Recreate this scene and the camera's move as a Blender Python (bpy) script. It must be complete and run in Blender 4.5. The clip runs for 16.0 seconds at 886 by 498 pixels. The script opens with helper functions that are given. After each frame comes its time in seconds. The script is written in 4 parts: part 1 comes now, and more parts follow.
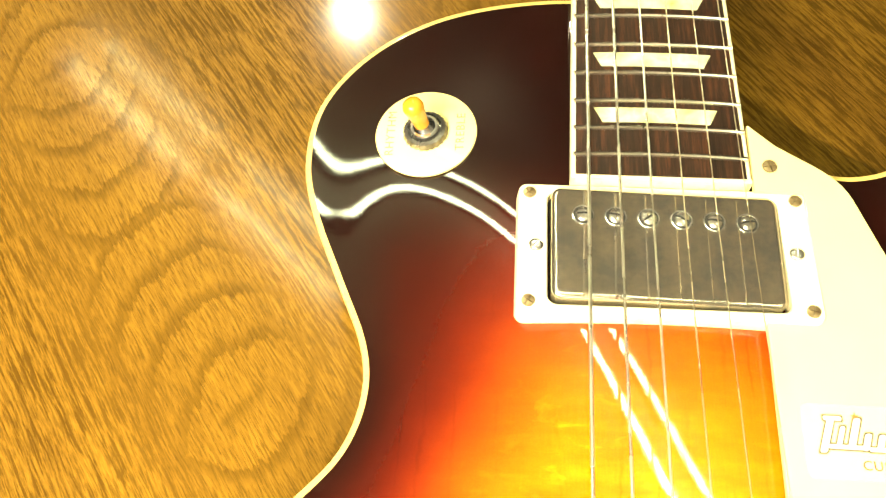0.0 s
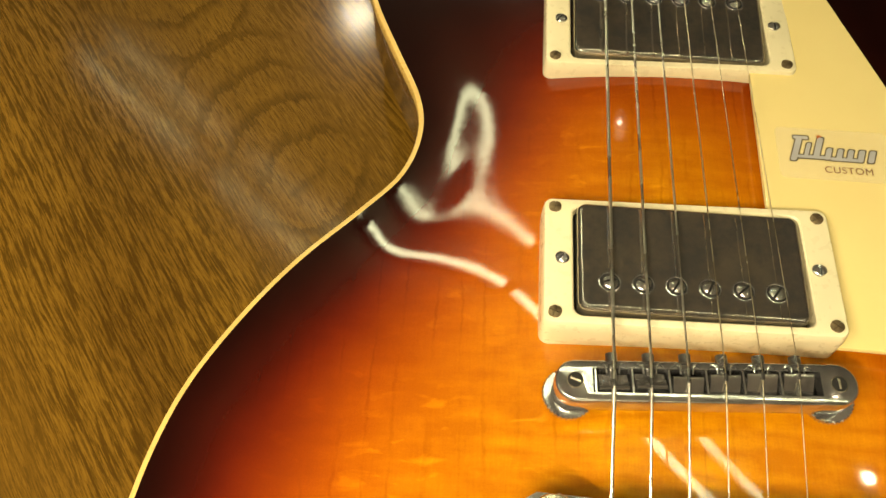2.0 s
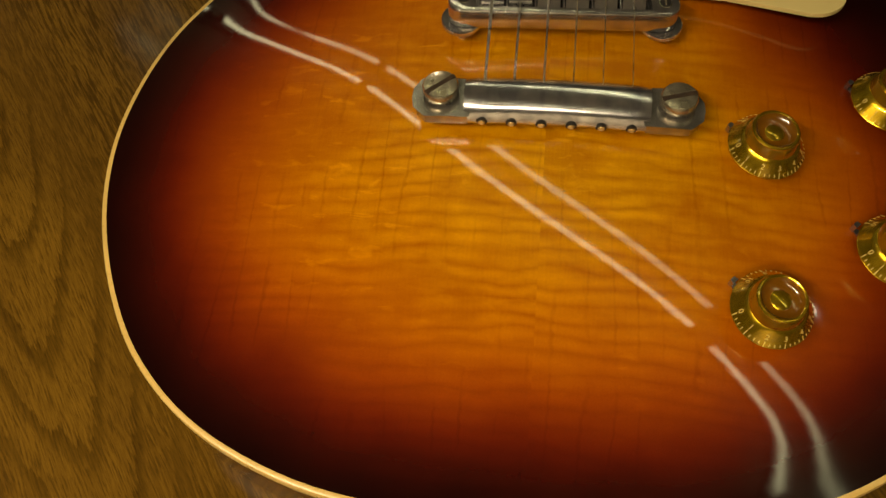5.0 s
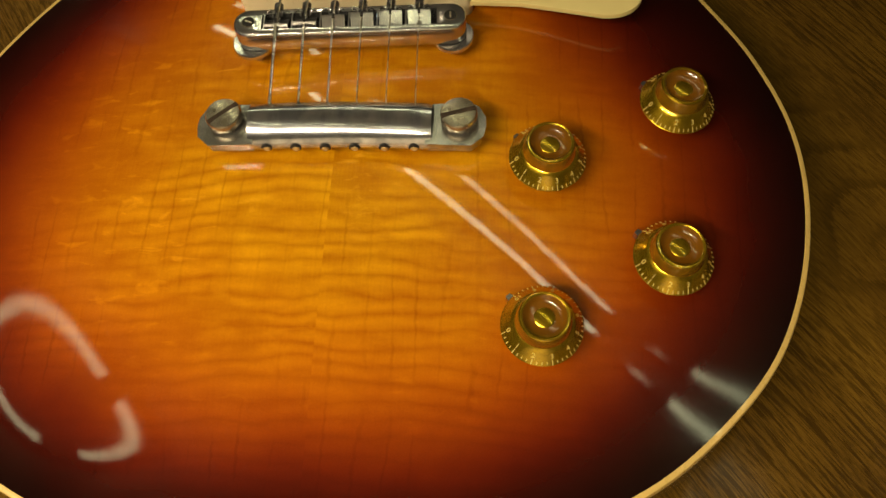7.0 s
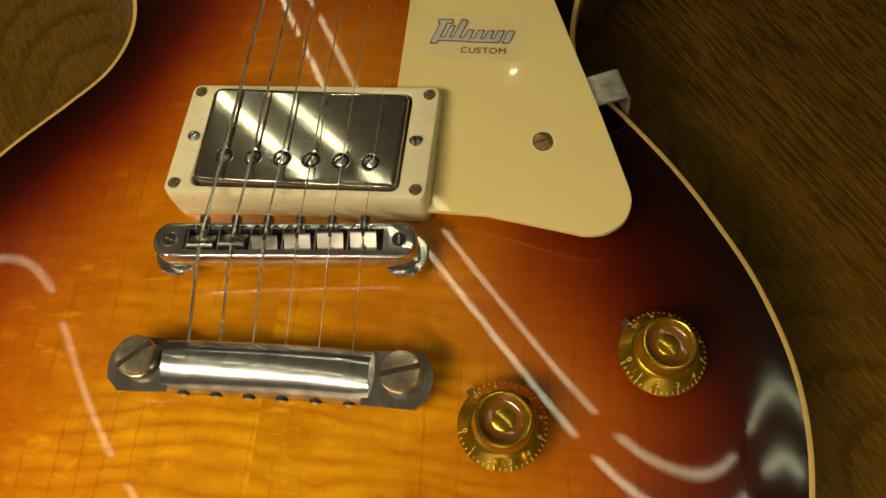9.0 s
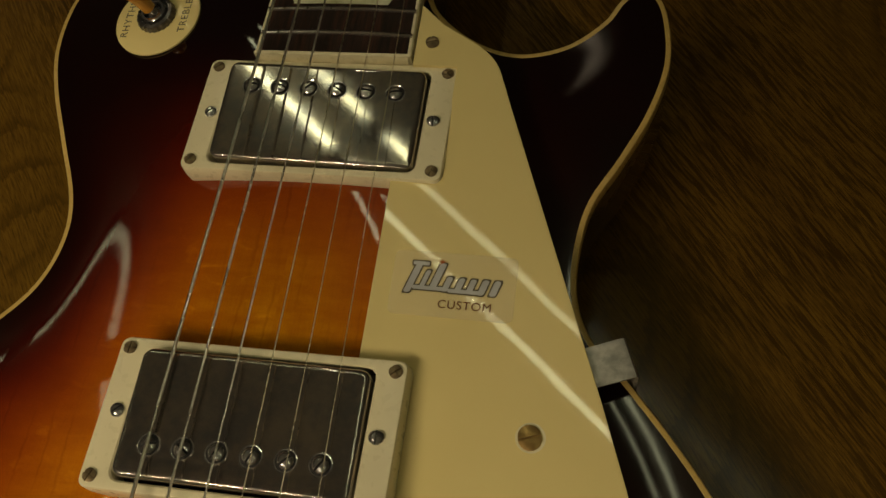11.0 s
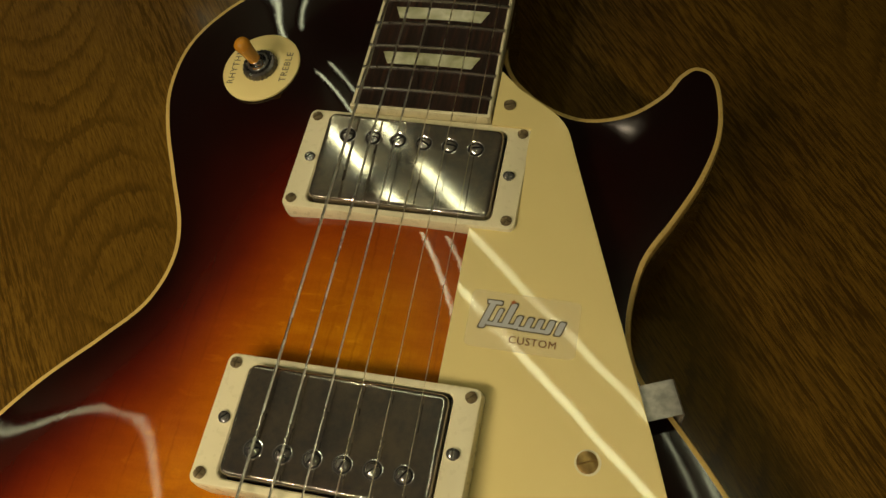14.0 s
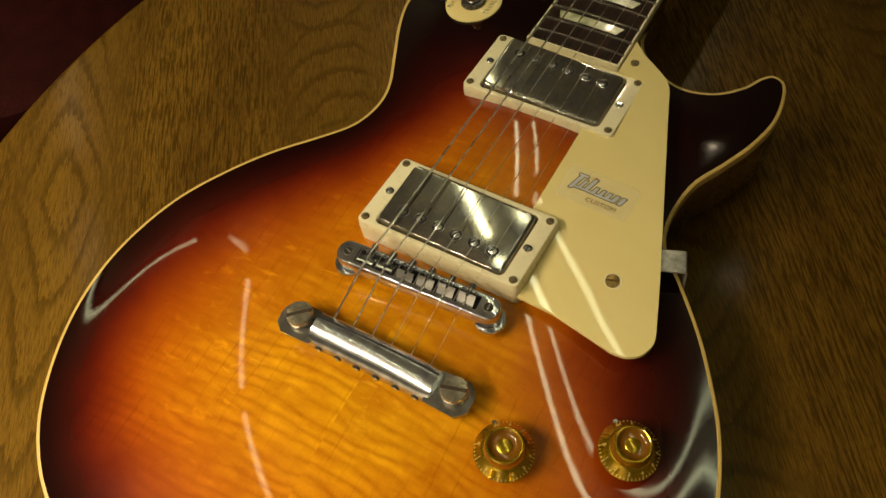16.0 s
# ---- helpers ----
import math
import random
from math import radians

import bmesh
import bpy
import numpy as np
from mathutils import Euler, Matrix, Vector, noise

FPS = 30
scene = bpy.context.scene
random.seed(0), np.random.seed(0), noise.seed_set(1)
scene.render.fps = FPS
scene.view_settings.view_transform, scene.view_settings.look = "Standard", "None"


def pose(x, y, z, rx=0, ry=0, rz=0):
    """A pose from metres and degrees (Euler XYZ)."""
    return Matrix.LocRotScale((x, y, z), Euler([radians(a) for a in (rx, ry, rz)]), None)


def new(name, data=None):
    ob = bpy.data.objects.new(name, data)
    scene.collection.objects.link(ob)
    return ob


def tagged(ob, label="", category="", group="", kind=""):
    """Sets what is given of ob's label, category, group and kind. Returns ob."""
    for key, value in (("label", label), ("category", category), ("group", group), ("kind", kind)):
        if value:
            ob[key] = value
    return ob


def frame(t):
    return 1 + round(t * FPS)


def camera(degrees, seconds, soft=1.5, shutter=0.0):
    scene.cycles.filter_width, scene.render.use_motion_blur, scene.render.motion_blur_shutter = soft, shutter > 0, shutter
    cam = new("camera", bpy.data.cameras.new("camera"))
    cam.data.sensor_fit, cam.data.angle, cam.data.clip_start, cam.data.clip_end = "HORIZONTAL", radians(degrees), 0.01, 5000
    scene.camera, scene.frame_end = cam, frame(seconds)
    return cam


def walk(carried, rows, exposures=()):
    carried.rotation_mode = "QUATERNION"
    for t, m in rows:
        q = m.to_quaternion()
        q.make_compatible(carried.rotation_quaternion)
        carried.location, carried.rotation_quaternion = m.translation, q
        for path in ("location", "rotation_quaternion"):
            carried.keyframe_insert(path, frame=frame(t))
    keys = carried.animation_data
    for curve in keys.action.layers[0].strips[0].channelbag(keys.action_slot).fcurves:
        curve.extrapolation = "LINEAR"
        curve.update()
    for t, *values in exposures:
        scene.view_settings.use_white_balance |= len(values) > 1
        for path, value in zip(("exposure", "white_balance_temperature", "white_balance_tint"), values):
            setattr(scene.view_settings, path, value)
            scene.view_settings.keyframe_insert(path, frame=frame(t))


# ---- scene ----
from mathutils import geometry

cam = camera(51.85, 16.0)
ROWS = [
    (0, -0.05230, 0.00977, 0.31122, 28.828, 1.714, 3.425),
    (0.5, -0.05372, -0.01994, 0.31294, 29.865, 1.608, 3.731),
    (1, -0.05927, -0.04998, 0.31320, 30.465, 1.030, 3.297),
    (1.5, -0.06460, -0.07817, 0.31464, 30.644, 0.756, 3.588),
    (2, -0.06269, -0.10364, 0.31667, 30.678, 0.874, 3.905),
    (2.5, -0.05774, -0.12806, 0.31975, 30.415, 1.370, 4.479),
    (3, -0.05501, -0.15286, 0.32412, 30.181, 1.888, 4.929),
    (3.5, -0.04982, -0.18180, 0.32255, 30.969, 2.260, 5.775),
    (4, -0.04251, -0.20600, 0.32226, 30.960, 2.447, 6.191),
    (4.5, -0.02963, -0.23226, 0.31451, 31.415, 2.512, 6.344),
    (5, -0.00789, -0.25584, 0.31692, 31.377, 2.337, 5.821),
    (5.2, 0.00020, -0.26419, 0.31757, 31.611, 2.421, 5.479),
    (7.3, 0.07649, -0.22211, 0.32319, 28.677, 5.216, 3.333),
    (7.5, 0.08026, -0.21348, 0.32459, 28.266, 5.574, 3.635),
    (8, 0.08712, -0.18952, 0.32951, 27.842, 6.444, 4.102),
    (8.5, 0.09204, -0.16027, 0.32804, 27.788, 6.896, 4.617),
    (9, 0.09594, -0.12378, 0.32370, 26.803, 7.009, 5.994),
    (9.2, 0.09739, -0.10947, 0.32496, 26.640, 7.090, 6.678),
    (11.3, 0.09924, 0.00350, 0.31567, 24.819, 8.013, 7.869),
    (11.5, 0.09611, 0.01475, 0.31444, 24.585, 7.985, 7.666),
    (12, 0.08630, 0.04134, 0.31212, 24.083, 7.793, 6.830),
    (12.5, 0.07785, 0.05424, 0.31100, 23.435, 7.176, 6.271),
    (13, 0.07586, 0.04465, 0.32971, 23.743, 6.970, 5.895),
    (13.5, 0.08046, 0.00924, 0.34976, 24.637, 7.021, 7.829),
    (14, 0.08698, -0.02591, 0.35571, 27.189, 7.617, 11.210),
    (14.5, 0.09848, -0.06113, 0.37191, 28.843, 7.451, 15.087),
    (15, 0.10963, -0.09532, 0.39006, 30.712, 6.676, 20.017),
    (15.5, 0.13067, -0.13111, 0.41407, 32.364, 5.784, 25.207),
    (16, 0.15274, -0.17280, 0.43612, 33.674, 5.197, 30.023),
]
# seconds, stops, kelvin and tint
EXPOSURES = [(0, 3.98, 6500, 4), (0.5, 3.95, 6500, 4), (1, 3.78, 6500, 3), (1.5, 2.93, 6500, 7), (2, 1.75, 6600, 11), (2.5, 1.1, 6700, 12), (3, 0.77, 6800, 13),
             (3.5, 0.53, 6900, 13), (5, 0.2, 7050, 16), (7.5, 0.65, 6500, 12), (8, 0.48, 6500, 12), (8.5, 0.72, 6500, 12), (9, 0.66, 6550, 13), (11.5, -0.17, 6500, 14),
             (12, -0.12, 6480, 14), (12.5, 0.07, 6450, 13), (13, 0.22, 6450, 12), (13.5, 0.5, 6400, 11), (14, 0.58, 6400, 11), (15, 0.9, 6450, 11), (16, 0.78, 6450, 11)]
walk(cam, [(t, pose(x, y, z, rx, ry, rz)) for t, x, y, z, rx, ry, rz in ROWS], EXPOSURES)

# ---- world and light levels ----
world = bpy.data.worlds.new("room_dark")
world.use_nodes = True
world.node_tree.nodes["Background"].inputs[0].default_value = (0.02, 0.015, 0.01, 1)
world.node_tree.nodes["Background"].inputs[1].default_value = 0.2
scene.world = world
# watts per centimetre of twin and single tubes, and of one added key tube
TWIN_WATTS, SINGLE_WATTS, KEY_WATTS = 0.0028, 0.0015, 14.0
TUBE_COLOUR, BULB_COLOUR, FAR_COLOUR, DIM_COLOUR = (1.0, 0.83, 0.54), (1.0, 0.83, 0.54), (0.98, 1.0, 0.58), (0.98, 0.98, 0.55)

# ---- materials ----


class Nodes:
    """A small builder for one node material."""

    def __init__(self, name):
        self.m = bpy.data.materials.new(name)
        self.m.use_nodes = True
        self.t = self.m.node_tree
        self.b = self.t.nodes["Principled BSDF"]

    def n(self, kind, **inputs):
        node = self.t.nodes.new("ShaderNode" + kind)
        for key, value in inputs.items():
            self.put(node, key, value)
        return node

    def put(self, node, key, value):
        sock = node.inputs[int(key[1:])] if key[0] == "i" and key[1:].isdigit() else node.inputs[key.replace("_", " ")]
        if isinstance(value, bpy.types.NodeSocket):
            self.t.links.new(value, sock)
        elif isinstance(value, tuple) and len(value) == 3 and sock.type == "RGBA":
            sock.default_value = (*value, 1)
        else:
            sock.default_value = value

    def set(self, **inputs):
        for key, value in inputs.items():
            self.put(self.b, key, value)
        return self

    def coords(self, scale=(1, 1, 1), turn=0.0, kind="Object"):
        tc = self.n("TexCoord")
        first = self.n("Mapping")
        self.t.links.new(tc.outputs[kind], first.inputs[0])
        first.inputs[2].default_value = (0, 0, turn)
        second = self.n("Mapping")
        self.t.links.new(first.outputs[0], second.inputs[0])
        second.inputs[3].default_value = scale
        return second.outputs[0]

    def noise(self, vec, scale=1.0, detail=3.0, rough=0.5, distort=0.0):
        return self.n("TexNoise", Vector=vec, Scale=scale, Detail=detail, Roughness=rough, Distortion=distort).outputs[0]

    def math(self, op, a, b=0.0, c=0.0, clamp=False):
        node = self.n("Math", i0=a, i1=b, i2=c)
        node.operation, node.use_clamp = op, clamp
        return node.outputs[0]

    def ramp(self, fac, stops, ease="LINEAR"):
        node = self.n("ValToRGB", Fac=fac)
        el = node.color_ramp.elements
        node.color_ramp.interpolation = ease
        while len(el) < len(stops):
            el.new(0.5)
        for e, (p, c) in zip(el, stops):
            e.position, e.color = p, (*(c if isinstance(c, tuple) else (c, c, c)), 1)
        return node.outputs[0]

    def mix(self, fac, a, b, blend="MIX"):
        node = self.n("Mix")
        node.data_type, node.blend_type = "RGBA", blend
        for i, v in ((0, fac), (6, a), (7, b)):
            self.put(node, "i%d" % i, v)
        return node.outputs[2]

    def bump(self, height, strength=0.2, distance=0.001, to="Normal"):
        node = self.n("Bump", Strength=strength, Distance=distance, Height=height)
        self.t.links.new(node.outputs[0], self.b.inputs[to])
        return self


def simple(name, colour, rough, metal=0.0, vary=0.15, scale=60.0, relief=0.03, coat=0.0, shine=0.5):
    k = Nodes(name)
    v = k.coords()
    big, fine = k.noise(v, scale, 4), k.noise(v, scale * 9, 3)
    dark = tuple(c * (1 - vary) for c in colour)
    light = tuple(min(1, c * (1 + vary)) for c in colour)
    k.set(Base_Color=k.ramp(big, [(0.3, dark), (0.7, light)]), Metallic=metal, Coat_Weight=coat, Coat_Roughness=0.05, Specular_IOR_Level=shine,
          Roughness=k.ramp(fine, [(0.3, max(0, rough * 0.8)), (0.7, min(1, rough * 1.25))]))
    k.bump(fine, relief, 0.0003)
    return k.m


def maple_top():
    k = Nodes("sunburst_flame_maple")
    v = k.coords((100, 100, 100))
    sep = k.n("SeparateXYZ", Vector=v)
    x, y = sep.outputs[0], sep.outputs[1]
    side = k.math("GREATER_THAN", x, -0.25)
    shift = k.n("CombineXYZ", X=k.math("MULTIPLY", side, 37.0), Y=k.math("MULTIPLY", side, 11.3), Z=side)
    vs = k.n("VectorMath", i0=v, i1=shift.outputs[0]).outputs[0]
    # flame: narrow bands across the grain that waver, fade and break up
    stretch = k.n("VectorMath", i0=vs, i1=(0.45, 1.0, 1.0))
    stretch.operation = "MULTIPLY"
    warp = k.noise(stretch.outputs[0], 0.42, 3, 0.55)
    centre = k.math("ABSOLUTE", k.math("ADD", x, 0.25))
    pos = k.math("ADD", k.math("MULTIPLY", y, 10.4), k.math("MULTIPLY_ADD", warp, 16.0, k.math("MULTIPLY", centre, 0.5)))
    wave = k.math("POWER", k.math("MULTIPLY_ADD", k.math("SINE", pos), 0.5, 0.5), 0.55)
    patch = k.ramp(k.math("MULTIPLY_ADD", centre, -0.018, k.math("MULTIPLY_ADD", y, -0.018, k.noise(vs, 0.3, 3, 0.6))), [(0.43, 0.05), (0.66, 1.0)])
    streak_v = k.n("VectorMath", i0=vs, i1=(0.5, 2.4, 1.0))
    streak_v.operation = "MULTIPLY"
    streak = k.noise(streak_v.outputs[0], 0.9, 4, 0.62)
    flame = k.math("ADD", k.math("MULTIPLY", k.math("MULTIPLY", wave, patch), 0.28), k.math("MULTIPLY", streak, 0.50))
    # soft clouds, and fine fibres along the neck
    cloud = k.noise(vs, 0.55, 4, 0.62, 0.6)
    fibre_v = k.n("VectorMath", i0=vs, i1=(15.0, 1.1, 1.0))
    fibre_v.operation = "MULTIPLY"
    fibre = k.noise(fibre_v.outputs[0], 1.0, 3, 0.6)
    flame = k.math("ADD", flame, k.math("ADD", k.math("MULTIPLY_ADD", cloud, 0.34, -0.13), k.math("MULTIPLY_ADD", fibre, 0.16, -0.08)))
    # grain: thin darker lines along the neck, wavering where they meet the bands
    grain_v = k.n("VectorMath", i0=vs, i1=(1.0, 0.16, 1.0))
    grain_v.operation = "MULTIPLY"
    wander = k.noise(grain_v.outputs[0], 0.6, 3)
    gl = k.math("SINE", k.math("ADD", k.math("MULTIPLY", x, 6.9), k.math("MULTIPLY_ADD", wander, 10.0, k.math("MULTIPLY", wave, 0.28))))
    grain = k.ramp(gl, [(0.90, 0.0), (1.0, 1.0)])
    grain = k.math("MULTIPLY", grain, k.ramp(k.noise(vs, 0.28, 2), [(0.46, 0.0), (0.62, 1.0)]))
    pore = k.noise(vs, 22.0, 2)
    burst = k.n("Attribute")
    burst.attribute_name = "burst"
    b = k.math("ADD", burst.outputs[2], k.math("MULTIPLY_ADD", k.noise(v, 0.35, 3), 0.10, -0.05))
    dark = k.ramp(b, [(0.0, (0.0018, 0.0007, 0.0007)), (0.2, (0.024, 0.0028, 0.0017)), (0.36, (0.125, 0.0095, 0.002)), (0.54, (0.34, 0.062, 0.002)),
                      (0.76, (0.48, 0.165, 0.002)), (1.0, (0.54, 0.31, 0.004))], "B_SPLINE")
    lite = k.ramp(b, [(0.0, (0.0022, 0.0008, 0.0008)), (0.2, (0.038, 0.004, 0.002)), (0.36, (0.19, 0.0155, 0.003)), (0.54, (0.54, 0.118, 0.003)),
                      (0.76, (0.85, 0.40, 0.005)), (1.0, (0.90, 0.68, 0.014))], "B_SPLINE")
    vivid = k.math("MULTIPLY_ADD", b, 1.5, -0.35, True)
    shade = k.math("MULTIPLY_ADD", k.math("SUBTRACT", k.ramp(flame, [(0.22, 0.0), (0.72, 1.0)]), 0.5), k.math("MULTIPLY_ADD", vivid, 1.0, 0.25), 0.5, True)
    col = k.mix(shade, dark, lite)
    # small bright flecks: the figure's shimmer painted into the colour, thickest on the bass side
    curl_v = k.n("VectorMath", i0=vs, i1=(0.75, 2.0, 1.0))
    curl_v.operation = "MULTIPLY"
    curl = k.ramp(k.noise(curl_v.outputs[0], 1.15, 3, 0.5, 0.6), [(0.58, 0.0), (0.72, 1.0)])
    where = k.math("MULTIPLY_ADD", x, -0.014, k.noise(vs, 0.2, 2))
    curl = k.math("MULTIPLY", curl, k.ramp(where, [(0.46, 0.08), (0.68, 1.0)]))
    glint = k.ramp(b, [(0.0, (0.007, 0.0018, 0.002)), (0.2, (0.04, 0.005, 0.002)), (0.4, (0.45, 0.07, 0.002)), (0.6, (0.95, 0.36, 0.004)), (1.0, (1.0, 0.72, 0.05))])
    col = k.mix(k.math("MULTIPLY", k.math("MULTIPLY", curl, vivid), 0.65), col, glint)
    col = k.mix(k.math("MULTIPLY", grain, 0.28), col, k.mix(1.0, col, (0.45, 0.3, 0.3), "MULTIPLY"))
    col = k.mix(k.math("MULTIPLY", k.ramp(pore, [(0.4, 1.0), (0.6, 0.0)]), 0.16), col, k.mix(1.0, col, (0.6, 0.5, 0.5), "MULTIPLY"))
    # the lacquer is rubbed dull towards the rim on the treble side
    worn = k.math("MULTIPLY", k.ramp(b, [(0.05, 1.0), (0.42, 0.0)]), k.ramp(k.math("MULTIPLY", x, 0.05), [(0.2, 0.0), (0.45, 1.0)]))
    # old lacquer: clear gloss over a faint haze, with fine polishing marks along the body
    k.set(Base_Color=col, Roughness=0.26, Specular_IOR_Level=0.03, Coat_Weight=1.0, Coat_Roughness=k.math("MULTIPLY_ADD", worn, 0.035, k.math("MULTIPLY_ADD", k.noise(v, 0.6, 4, 0.65), 0.02, 0.02)))
    rub_v = k.n("VectorMath", i0=v, i1=(46.0, 1.6, 1.0))
    rub_v.operation = "MULTIPLY"
    marks = k.math("ADD", k.noise(k.coords(), 260.0, 2), k.math("MULTIPLY", k.noise(rub_v.outputs[0], 1.0, 2, 0.6), 0.5))
    k.bump(marks, 0.006, 0.0006, "Coat Normal")
    return k.m


def oak_table():
    k = Nodes("varnished_oak")
    v = k.coords((100, 100, 100), radians(54.0))
    sep = k.n("SeparateXYZ", Vector=v)
    u, w = sep.outputs[0], sep.outputs[1]

    def flat(su, sw, z=0.0):
        return k.n("CombineXYZ", X=k.math("MULTIPLY", u, su), Y=k.math("MULTIPLY", w, sw), Z=z).outputs[0]

    # flat-sawn figure: nested arches along heart stripes, straight grain between them
    wander = k.math("MULTIPLY_ADD", k.noise(flat(0.05, 0.03, 3.7), 1.0, 2, 0.5), 3.0, -1.5)
    away = k.n("Math", i0=k.math("ADD", k.math("ADD", w, wander), 25.3), i1=9.05)
    away.operation = "PINGPONG"
    run = k.n("Math", i0=k.math("ADD", k.math("ADD", u, 22.0), k.math("MULTIPLY_ADD", w, 0.2255, 5.82)), i1=9.3)
    run.operation = "PINGPONG"
    # the next heart has long narrow points instead of round arches
    slim = k.n("Math", i0=k.math("ADD", u, 19.0), i1=22.0)
    slim.operation = "PINGPONG"
    other = k.math("LESS_THAN", w, -34.35)
    rise = k.math("ADD", k.math("MULTIPLY", k.math("SUBTRACT", 1.0, other), k.math("MULTIPLY", run.outputs[0], 0.55)), k.math("MULTIPLY", other, k.math("MULTIPLY", slim.outputs[0], 0.27)))
    depth = k.math("SQRT", k.math("MULTIPLY_ADD", away.outputs[0], away.outputs[0], k.math("MULTIPLY_ADD", other, -8.4, 9.0)))
    mid = k.noise(flat(0.07, 0.22, 1.0), 1.0, 3, 0.55)
    teeth = k.noise(flat(0.55, 4.5, 2.0), 1.0, 4, 0.65)
    field = k.math("ADD", k.math("ADD", rise, depth), k.math("MULTIPLY_ADD", mid, 1.5, k.math("MULTIPLY", teeth, 0.95)))
    # fine broken pore lines along the grain; near the hearts darker bands for each year
    bend = k.math("ADD", k.math("MULTIPLY_ADD", mid, 0.9, w), k.math("MULTIPLY", depth, 0.05))

    def lines(su, sw, z):
        return k.n("CombineXYZ", X=k.math("MULTIPLY", u, su), Y=k.math("MULTIPLY", bend, sw), Z=z).outputs[0]

    fine = k.ramp(k.noise(lines(0.42, 6.6, 4.0), 1.0, 4, 0.66), [(0.47, 0.0), (0.56, 1.0)])
    pores = k.ramp(k.noise(lines(0.9, 15.0, 7.0), 1.0, 3, 0.65), [(0.44, 0.0), (0.62, 1.0)])
    ticks = k.ramp(k.noise(flat(1.5, 26.0, 5.0), 1.0, 3, 0.65), [(0.48, 0.0), (0.66, 1.0)])
    year = k.math("FRACT", k.math("MULTIPLY", field, 0.75))
    band = k.ramp(year, [(0.0, 0.0), (0.07, 1.0), (0.24, 0.85), (0.45, 0.12), (1.0, 0.0)])
    near = k.math("MULTIPLY", k.ramp(k.math("MULTIPLY", away.outputs[0], 0.1), [(0.18, 0.9), (0.52, 0.0)]), k.math("MULTIPLY_ADD", other, 0.1, 0.95))
    ring = k.math("MAXIMUM", k.math("MULTIPLY", fine, k.math("MULTIPLY_ADD", near, -0.62, 0.85)), k.math("MULTIPLY", k.math("MULTIPLY", band, near), k.math("MULTIPLY_ADD", pores, 0.35, 0.65)))
    tone = k.noise(flat(0.05, 0.22, 9.0), 1.0, 3)
    base = k.ramp(tone, [(0.3, (0.098, 0.049, 0.006)), (0.7, (0.172, 0.091, 0.010))])
    col = k.mix(k.math("MAXIMUM", k.math("MULTIPLY", ring, 0.84), k.math("MULTIPLY", pores, 0.6)), base, (0.016, 0.007, 0.0011))
    col = k.mix(k.math("MULTIPLY", ticks, 0.3), col, (0.008, 0.0035, 0.0008))
    rough = k.math("MULTIPLY_ADD", pores, 0.12, 0.32)
    k.set(Base_Color=col, Roughness=rough, IOR=1.7, Specular_IOR_Level=k.math("MULTIPLY_ADD", k.math("MAXIMUM", ring, k.math("MULTIPLY", pores, 0.6)), -0.12, 0.16), Specular_Tint=(1.0, 0.60, 0.14), Coat_Weight=0.36, Coat_Roughness=k.math("MULTIPLY_ADD", pores, 0.08, 0.09))
    k.bump(k.math("SUBTRACT", 1.0, k.math("MAXIMUM", k.math("MULTIPLY", ring, 0.5), ticks)), 0.08, 0.0004)
    return k.m


def worn_nickel(name, colour, rough, stain=(0.12, 0.11, 0.1), amount=0.5, scale=90.0, metal=1.0):
    k = Nodes(name)
    v = k.coords()
    cloud = k.noise(v, scale, 2, 0.5)
    smear = k.noise(k.coords((60, 14, 60)), 2.5, 2, 0.5)
    fac = k.math("MULTIPLY", k.ramp(k.math("MULTIPLY_ADD", smear, 0.5, k.math("MULTIPLY", cloud, 0.5)), [(0.40, 0.0), (0.58, 1.0)]), amount)
    k.set(Base_Color=k.mix(fac, colour, stain), Metallic=metal,
          Roughness=k.math("MULTIPLY_ADD", fac, 0.12, rough))
    return k.m


def pickup_nickel():
    """Old nickel plate: bright under cloudy tarnish, finely brushed by years of wiping."""
    k = Nodes("tarnished_pickup_nickel")
    v = k.coords((100, 100, 100))
    cloud = k.noise(v, 0.9, 4, 0.6)
    edge = k.noise(v, 3.5, 3, 0.6)
    fac = k.ramp(k.math("MULTIPLY_ADD", edge, 0.35, k.math("MULTIPLY", cloud, 0.65)), [(0.36, 0.35), (0.60, 0.95)])
    wipe_v = k.n("VectorMath", i0=v, i1=(40.0, 4.0, 1.0))
    wipe_v.operation = "MULTIPLY"
    wipe = k.noise(wipe_v.outputs[0], 1.0, 3, 0.6)
    k.set(Base_Color=k.mix(fac, (0.64, 0.55, 0.42), (0.33, 0.32, 0.315)), Metallic=0.92, Roughness=k.math("MULTIPLY_ADD", fac, 0.03, k.math("MULTIPLY_ADD", wipe, 0.03, 0.018)))
    k.bump(k.math("ADD", wipe, k.noise(v, 16.0, 2)), 0.0035, 0.0004)
    return k.m


